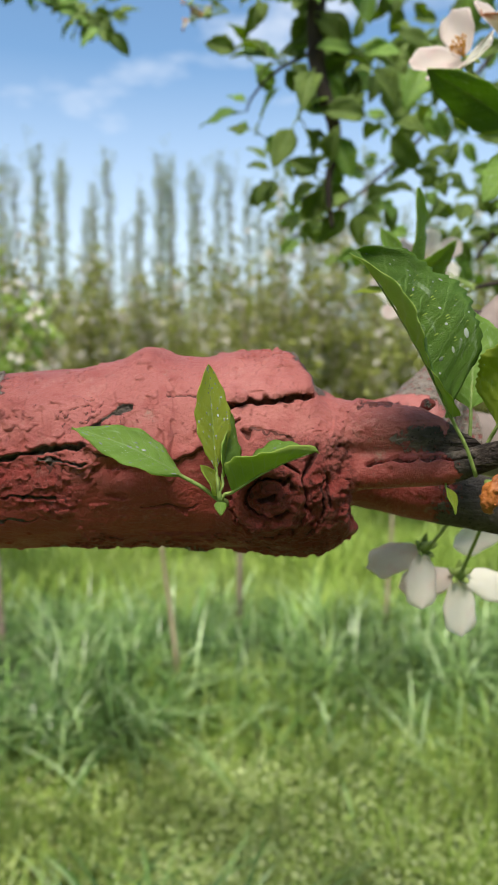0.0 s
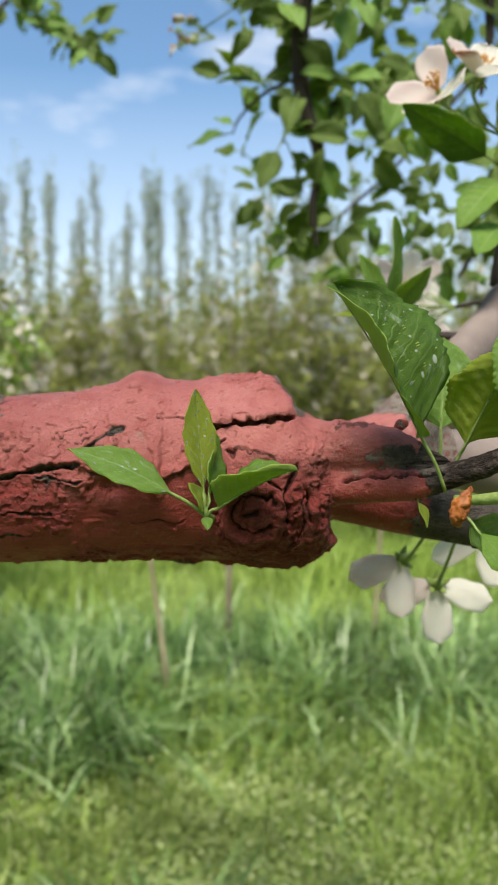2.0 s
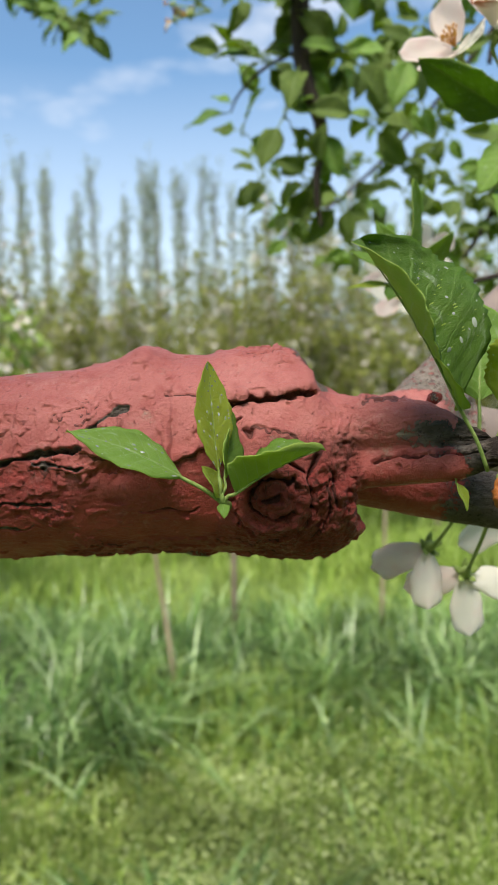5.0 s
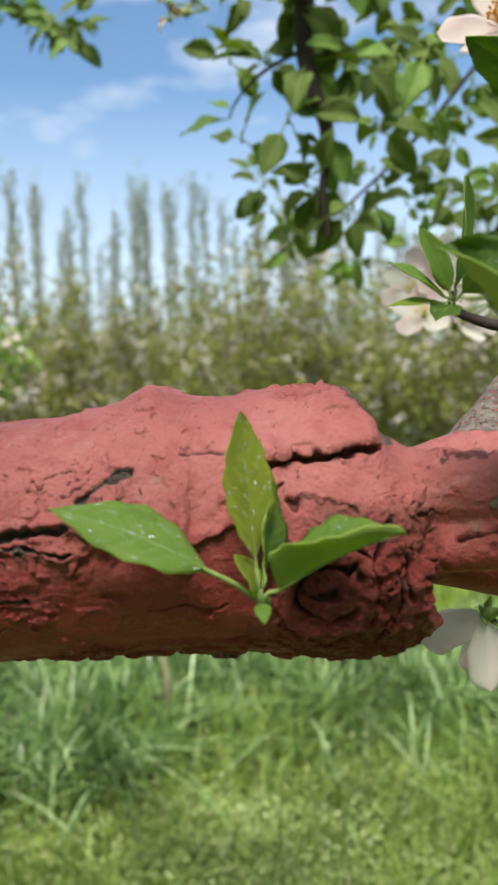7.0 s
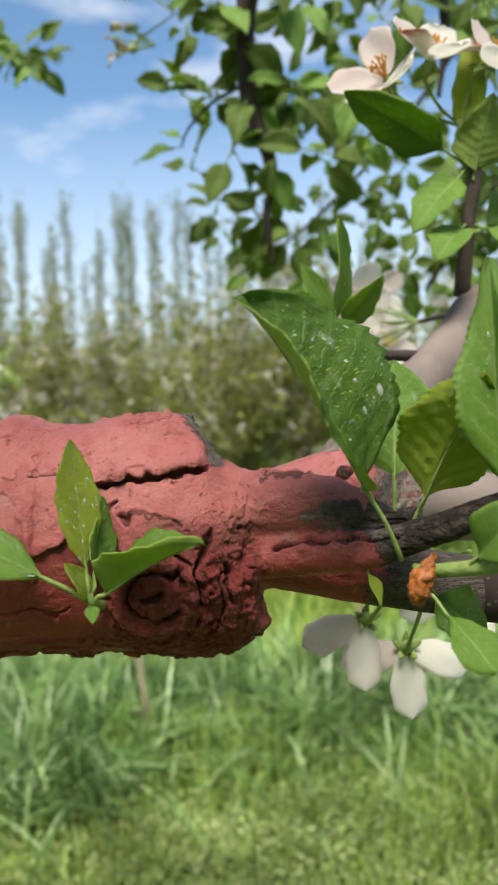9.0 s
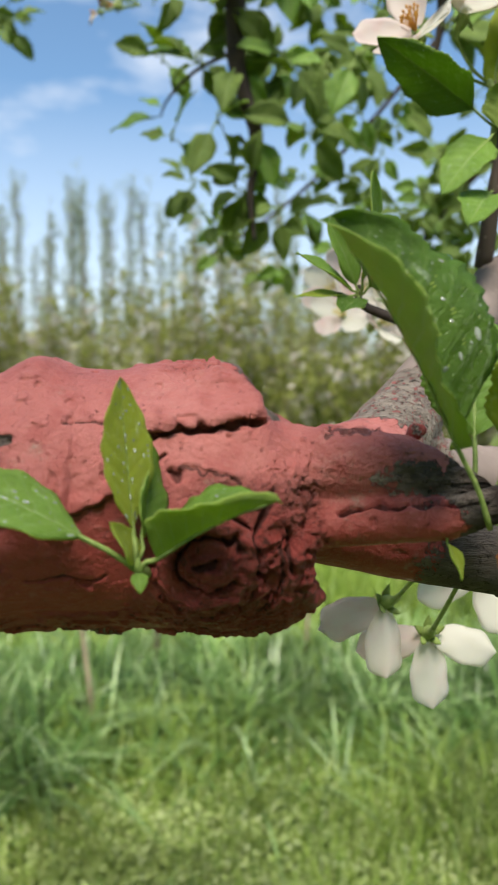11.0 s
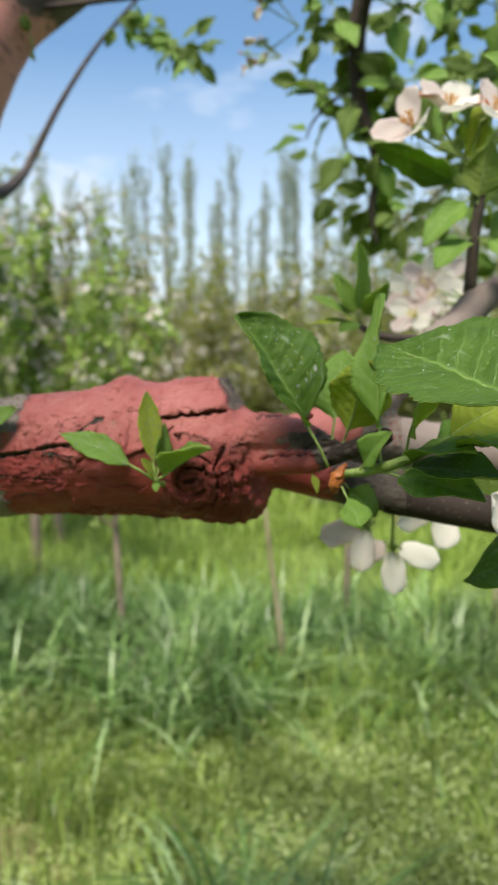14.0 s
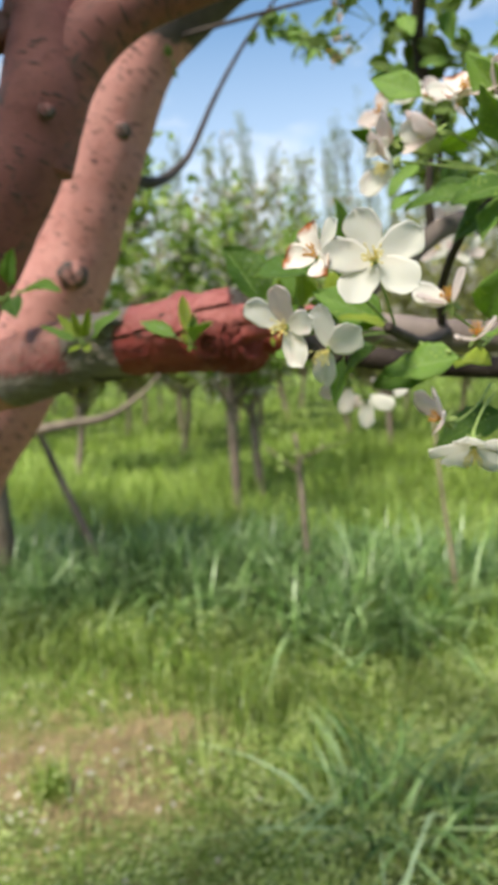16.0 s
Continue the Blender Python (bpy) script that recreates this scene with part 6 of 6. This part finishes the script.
def build_blossoms():
    root = (0.172, 0.150, 1.168)
    stem_part("flower_spur", [(0.165, 0.355, 1.172, 0.0048), (0.170, 0.28, 1.166, 0.0042), (0.172, 0.21, 1.163, 0.0038), (0.1725, 0.16, 1.167, 0.0034), (0.170, 0.135, 1.171, 0.003)], M_TWIG, "knobbly flowering spur", 30, 10, 0.3)
    blossom((0.179, 0.077, 1.203), (0.20, -1, 0.18), root, (0, 1, 2, 0, 1), 1.06, 12, 6)
    blossom((0.130, 0.078, 1.173), (-0.1, -1, -0.05), root, (6, 5, None, 5, 5), 0.95, -8, 14)
    blossom((0.152, 0.082, 1.160), (-0.35, -0.8, -0.45), root, (0, None, 5, None, 1), 0.95, 5, -14)
    blossom((0.149, 0.078, 1.207), (-0.4, -0.8, 0.35), root, (4, 4, None, 4, 0), 0.9, 20, 12, STAMENS_DRY, "browning apple blossom with withered orange petals")
    blossom((0.204, 0.116, 1.119), (-0.7, -0.65, 0.2), (0.222, 0.17, 1.135), (3, None, None, 3, 6), 0.85, 40, 28, STAMENS_DRY, "half-dropped pinkish apple blossom with orange stamens")
    blossom((0.207, 0.126, 1.182), (-0.2, -0.7, 0.7), (0.220, 0.17, 1.165), (3, None, 0, 6, None), 0.85, -60, 35, STAMENS_DRY, "half-dropped apple blossom with orange stamens")
    blossom((0.2205, 0.13, 1.163), (0.0, -0.8, 0.6), (0.225, 0.17, 1.165), (None, 6, 3, None, None), 0.85, 90, 40, STAMENS_DRY, "half-dropped apple blossom with orange stamens")
    blossom((0.222, 0.10, 1.106), (0.05, -0.5, -0.75), (0.225, 0.16, 1.13), (0, 1, 2, 0, 1), 0.95, 0, 4)
    # hanging flower behind, below the dark branch
    blossom((0.0945, 0.352, 1.1185), (0.05, 0.85, -0.45), (0.094, 0.31, 1.153), (5, 5, 6, None, None), 1.0, 110, 2)
    blossom((0.0785, 0.355, 1.130), (-0.25, 0.85, -0.4), (0.085, 0.32, 1.155), (5, 6, None, None, None), 1.0, 190, 4, None, "pink-tinged white blossom under a dark branch")
    blossom((0.123, 0.368, 1.142), (0.2, 0.5, -0.6), (0.115, 0.33, 1.16), (5, 5, None, None, None), 1.1, 170, 6)
    # blossom above, on the upright twig
    for c, n, p, s in (((0.107, 0.402, 1.366), (-0.6, -0.6, 0.5), (3, 3, 0, None, 3), 1.05), ((0.126, 0.396, 1.372), (0.1, -0.6, 0.8), (4, 0, 4, 0, 3), 1.0), ((0.150, 0.392, 1.368), (0.5, -0.5, 0.6), (0, None, 4, 3, None), 0.95), ((0.168, 0.40, 1.362), (0.8, -0.2, 0.4), (3, None, None, 0, None), 0.8)):
        blossom(c, n, (0.1425, 0.4015, 1.343), p, s, c[0] * 900, 22, STAMENS_DRY, "fading white apple blossom with brown edges")
    # paler group farther back
    for k, (x, y, z) in enumerate(((0.108, 0.59, 1.290), (0.124, 0.60, 1.305), (0.116, 0.605, 1.322), (0.132, 0.59, 1.285), (0.105, 0.61, 1.31), (0.131, 0.615, 1.325))):
        blossom((x + 0.01, y, z - 0.022), (-0.4 + 0.3 * k % 1, -0.8, 0.4 - 0.2 * (k % 3)), (0.160, 0.56, 1.275), (3, 1, 3, 2, 0), 0.95, 31 * k, 14)
    stem_part("twig", [(0.215, 0.452, 1.281, 0.003), (0.19, 0.51, 1.278, 0.0024), (0.160, 0.56, 1.275, 0.0016)], M_TWIG)
    # right-hand cluster in front
    for c, n, p, s, op in (((0.186, 0.215, 1.296), (-0.8, -0.5, 0.1), (3, 3, 0, 3, None), 0.95, 48), ((0.160, 0.200, 1.276), (-0.7, -0.6, -0.2), (0, 3, None, 0, None), 1.0, 30), ((0.158, 0.21, 1.292), (-0.7, -0.4, 0.4), (3, 3, None, None, 0), 0.9, 40), ((0.203, 0.225, 1.318), (0.1, -0.6, 0.7), (0, 4, 0, 4, 3), 1.0, 15), ((0.225, 0.22, 1.312), (0.6, -0.6, 0.4), (0, 3, None, 0, 0), 0.95, 20)):
        blossom(c, n, (0.232, 0.235, 1.265), p, s, c[2] * 777, op, STAMENS_DRY if op == 15 else None, "white and pink apple blossom in a fading cluster")
    stem_part("twig", [(0.16, 0.36, 1.176, 0.004), (0.172, 0.30, 1.205, 0.0034), (0.196, 0.25, 1.235, 0.003), (0.225, 0.235, 1.258, 0.0026), (0.26, 0.24, 1.27, 0.0022)], M_TWIG, "", 24, 8, 0.2)


build_blossoms()

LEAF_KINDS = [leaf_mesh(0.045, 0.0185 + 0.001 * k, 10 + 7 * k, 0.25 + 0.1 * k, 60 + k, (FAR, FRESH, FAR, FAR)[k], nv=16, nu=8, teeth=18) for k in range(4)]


def spray(name, stem, leaves, label=""):
    """A small shoot with shared leaves: rows of base, tip, normal, kind."""
    a = stem_part(name, stem, M_STALK, label)
    for base, tip, nrm, kind in leaves:
        s = (Vector(tip) - Vector(base)).length / 0.045
        part("leaf", LEAF_KINDS[kind], a, basis(base, tip, nrm) @ Matrix.Scale(s, 4))
    return a


def build_upper_leaves():
    rng = random.Random(4)
    f = (0.1435, 0.401, 1.325)
    a = stem_part("leafy_shoot", [(0.1435, 0.405, 1.318, 0.0028), (0.142, 0.400, 1.332, 0.0022), (0.139, 0.400, 1.346, 0.0016)], M_STALK)
    leaf_at(a, f, (0.0825, 0.376, 1.3505), (-0.2, -0.55, -0.8), 0.024, DARK, seed=71, fold=12, curl=-0.15, petiole=0.22)
    leaf_at(a, (0.144, 0.398, 1.318), (0.150, 0.385, 1.352), (0.1, 0.9, 0.2), 0.024, DARK, seed=72, fold=8, curl=0.1, petiole=0.12, blunt=0.8)
    leaf_at(a, f, (0.195, 0.385, 1.342), (0.1, -0.3, -0.9), 0.024, FRESH, seed=73, fold=12, curl=0.2, petiole=0.2)
    leaf_at(a, f, (0.112, 0.385, 1.292), (-0.4, -0.8, 0.3), 0.021, FRESH, seed=74, fold=16, curl=0.3, petiole=0.2)
    leaf_at(a, (0.143, 0.405, 1.30), (0.118, 0.37, 1.276), (-0.3, -0.8, 0.5), 0.02, FRESH, seed=75, fold=16, curl=0.3, petiole=0.2)
    leaf_at(a, (0.143, 0.405, 1.30), (0.18, 0.385, 1.277), (0.3, -0.8, 0.5), 0.022, FRESH, seed=76, fold=16, curl=0.3, petiole=0.2)
    leaf_at(a, (0.146, 0.405, 1.295), (0.178, 0.42, 1.318), (0.3, -0.8, 0.2), 0.022, DARK, seed=77, fold=16, curl=0.3, petiole=0.2)
    leaf_at(a, f, (0.148, 0.405, 1.385), (-0.4, -0.8, 0.1), 0.016, YOUNG, seed=78, fold=18, curl=0.2, petiole=0.2)
    # shoot behind the spur
    b = stem_part("leafy_shoot", [(0.124, 0.386, 1.236, 0.0028), (0.108, 0.374, 1.237, 0.0026), (0.090, 0.368, 1.238, 0.0022), (0.0755, 0.374, 1.245, 0.0018), (0.074, 0.372, 1.252, 0.001)], M_TWIG)
    for i, (tip, nrm, w, ml) in enumerate((((0.0745, 0.352, 1.2905), (0.75, -0.6, 0.1), 0.016, FRESH), ((0.060, 0.365, 1.276), (0.3, -0.9, 0.3), 0.012, FRESH), ((0.047, 0.36, 1.262), (0.2, -0.6, 0.8), 0.010, FRESH), ((0.046, 0.362, 1.246), (0, -0.5, 0.8), 0.006, YOUNG), ((0.064, 0.36, 1.240), (0, -0.6, 0.7), 0.012, DARK), ((0.092, 0.355, 1.268), (0.4, -0.8, 0.2), 0.012, FRESH))):
        leaf_at(b, (0.0745, 0.373, 1.248), tip, nrm, w, ml, seed=80 + i, fold=16, curl=0.15, petiole=0.15, nv=18, nu=8)
    # leaves of the right-hand cluster
    c = stem_part("leafy_shoot", [(0.225, 0.235, 1.258, 0.0024), (0.24, 0.232, 1.275, 0.0018), (0.25, 0.23, 1.30, 0.0012)], M_STALK)
    for i, (base, tip, nrm, w, ml) in enumerate((((0.175, 0.262, 1.330), (0.130, 0.269, 1.354), (-0.2, -0.8, 0.5), 0.023, FRESH), ((0.225, 0.235, 1.262), (0.166, 0.205, 1.248), (0.0, -0.7, 0.8), 0.028, DARK), ((0.235, 0.225, 1.26), (0.198, 0.19, 1.246), (0.3, -0.7, 0.7), 0.024, DARK),
                                                  ((0.24, 0.232, 1.275), (0.215, 0.205, 1.318), (-0.6, -0.7, 0.1), 0.028, FRESH), ((0.245, 0.23, 1.285), (0.205, 0.215, 1.342), (0.2, -0.7, -0.5), 0.026, FRESH), ((0.23, 0.235, 1.262), (0.215, 0.20, 1.222), (-0.5, -0.8, 0.3), 0.022, FRESH),
                                                  ((0.235, 0.235, 1.262), (0.19, 0.24, 1.228), (-0.4, -0.8, 0.4), 0.024, DARK), ((0.245, 0.23, 1.285), (0.24, 0.20, 1.335), (-0.3, -0.9, 0.2), 0.026, FRESH))):
        leaf_at(c, base, tip, nrm, w, ml, seed=90 + i, fold=14, curl=0.2, petiole=0.15, nv=20, nu=10)
    # leaves round the low flowers
    d = stem_part("leafy_shoot", [(0.172, 0.20, 1.162, 0.0024), (0.185, 0.18, 1.158, 0.002), (0.20, 0.165, 1.155, 0.0016)], M_STALK)
    for i, (base, tip, nrm, w, ml) in enumerate((((0.215, 0.165, 1.152), (0.158, 0.165, 1.143), (0.0, -0.75, 0.65), 0.026, FRESH), ((0.20, 0.175, 1.152), (0.145, 0.19, 1.135), (0.1, -0.8, 0.3), 0.022, DARK), ((0.235, 0.18, 1.120), (0.190, 0.165, 1.098), (0.1, -0.6, 0.75), 0.028, DARK), ((0.20, 0.17, 1.15), (0.225, 0.15, 1.148), (0.2, -0.7, 0.7), 0.02, YOUNG),
                                                  ((0.16, 0.16, 1.165), (0.1175, 0.207, 1.135), (0.0, -0.75, 0.6), 0.024, DARK), ((0.155, 0.10, 1.16), (0.150, 0.095, 1.128), (-0.4, -0.8, 0.1), 0.012, FRESH), ((0.172, 0.15, 1.17), (0.125, 0.135, 1.195), (0.0, -0.8, 0.5), 0.026, FRESH), ((0.172, 0.15, 1.17), (0.145, 0.12, 1.178), (-0.1, -0.6, 0.7), 0.014, YOUNG),
                                                  ((0.22, 0.16, 1.17), (0.235, 0.14, 1.20), (0.2, -0.8, 0.3), 0.022, FRESH), ((0.22, 0.16, 1.165), (0.245, 0.14, 1.165), (0.2, -0.6, 0.7), 0.022, FRESH))):
        leaf_at(d, base, tip, nrm, w, ml, seed=110 + i, fold=14, curl=0.2, petiole=0.15, nv=20, nu=10)
    # foliage of the hanging branches and the far twig
    def tuft(c, n, spread, size, droop=0.0):
        rows = []
        for _ in range(n):
            e = Vector((rng.uniform(-1, 1), rng.uniform(-0.7, 0.7), rng.uniform(-0.9, 0.8) - droop)).normalized()
            b0 = Vector(c) + e * 0.004
            rows.append((tuple(b0), tuple(b0 + e * size * rng.uniform(0.7, 1.2)), (rng.uniform(-0.6, 0.6), -0.7, rng.uniform(-0.4, 0.9)), rng.randrange(4)))
        spray("leafy_shoot", [(c[0], c[1] + 0.004, c[2] - 0.004, 0.0016), (c[0], c[1], c[2], 0.0014), (c[0], c[1], c[2] + 0.006, 0.001)], rows)
    for c, n in (((0.066, 0.772, 1.575), 6), ((0.04, 0.77, 1.60), 6), ((0.10, 0.76, 1.60), 6), ((0.066, 0.785, 1.52), 5), ((0.03, 0.80, 1.53), 5), ((0.11, 0.79, 1.53), 6), ((0.085, 0.80, 1.47), 6), ((0.05, 0.81, 1.48), 4), ((0.13, 0.80, 1.47), 5), ((0.08, 0.81, 1.42), 6), ((0.11, 0.82, 1.40), 4), ((0.05, 0.75, 1.65), 6), ((0.10, 0.735, 1.67), 6), ((0.0, 0.76, 1.64), 5), ((0.14, 0.72, 1.72), 6),
                 ((0.235, 0.72, 1.62), 6), ((0.26, 0.68, 1.68), 6), ((0.20, 0.73, 1.58), 6), ((0.24, 0.74, 1.54), 6), ((0.28, 0.74, 1.57), 5), ((0.17, 0.76, 1.52), 5), ((0.30, 0.72, 1.65), 6), ((0.18, 0.74, 1.64), 5)):
        tuft(c, n, 0.05, 0.052, 0.1)
    part("branch", tube("branch", [(0.55, 0.95, 1.95, 0.006), (0.40, 1.05, 1.75, 0.004), (0.28, 1.12, 1.60, 0.003), (0.17, 1.18, 1.50, 0.0024), (0.06, 1.2, 1.43, 0.0016)], M_TWIG, 40, 8, 0.2, 40, 14), TREE, None, "hanging dark branch")
    part("branch", tube("branch", [(0.62, 1.0, 1.80, 0.010), (0.50, 1.08, 1.62, 0.008), (0.40, 1.15, 1.50, 0.006), (0.34, 1.2, 1.40, 0.003)], M_TWIG, 40, 8, 0.2, 40, 15), TREE, None, "hanging dark branch")
    for _ in range(56):
        u = rng.random()
        i = rng.randrange(2)
        row = spline([(0.55, 0.95, 1.95), (0.40, 1.05, 1.75), (0.28, 1.12, 1.60), (0.17, 1.18, 1.50), (0.06, 1.2, 1.43)] if i else [(0.62, 1.0, 1.80), (0.50, 1.08, 1.62), (0.40, 1.15, 1.50), (0.34, 1.2, 1.40)], 50)[int(8 + u * 41)]
        tuft((row[0] + rng.gauss(0, 0.045), row[1] + rng.gauss(0, 0.05), row[2] + rng.gauss(0, 0.04)), 5, 0.05, 0.042, 0.1)
    for _ in range(30):
        tuft((rng.uniform(-0.01, 0.22), rng.uniform(0.80, 1.0), rng.uniform(1.36, 1.72)), 4, 0.05, 0.045, 0.1)
    for _ in range(38):
        tuft((rng.uniform(0.13, 0.46), rng.uniform(0.90, 1.2), rng.uniform(1.32, 1.82)), 5, 0.05, 0.046, 0.1)
    for c, n in (((-0.35, 1.24, 1.83), 5), ((-0.31, 1.25, 1.81), 8), ((-0.28, 1.26, 1.79), 8), ((-0.25, 1.25, 1.79), 8), ((-0.22, 1.25, 1.77), 7), ((-0.27, 1.28, 1.82), 8), ((-0.23, 1.27, 1.80), 6)):
        tuft(c, n, 0.06, 0.05)
    for c, n in (((-0.35, 0.755, 1.625), 4), ((-0.30, 0.77, 1.60), 2)):
        tuft(c, n, 0.03, 0.03)
    # the single large leaf at the left of the hanging branch
    e = stem_part("leafy_shoot", [(0.066, 0.78, 1.53, 0.0022), (0.03, 0.84, 1.535, 0.0018), (0.005, 0.90, 1.532, 0.0014), (-0.003, 0.93, 1.525, 0.001)], M_TWIG)
    leaf_at(e, (-0.002, 0.93, 1.525), (-0.058, 0.945, 1.512), (0.05, -0.6, 0.8), 0.034, DARK, seed=140, fold=10, curl=0.3, petiole=0.12)
    leaf_at(e, (0.0, 0.92, 1.53), (-0.025, 0.92, 1.538), (0.05, -0.6, 0.8), 0.02, FRESH, seed=141, fold=10, curl=0.3, petiole=0.12)
    # spent flower heads on long stalks
    for k, (c, n) in enumerate((((-0.02, 0.80, 1.575), 5), ((-0.01, 0.79, 1.64), 4), ((0.0, 0.80, 1.605), 3))):
        for i in range(n):
            q = Vector(c) + Vector((-0.02 - 0.02 * rng.random(), rng.uniform(-0.02, 0.02), rng.uniform(-0.03, 0.03)))
            blossom(q, q - Vector(c), c, (4 if i % 2 else None, None, None, 4 if i == 0 else None, None), 0.6, 40 * i, 30, STAMENS_DRY, "spent blossom head on a long stalk")


build_upper_leaves()
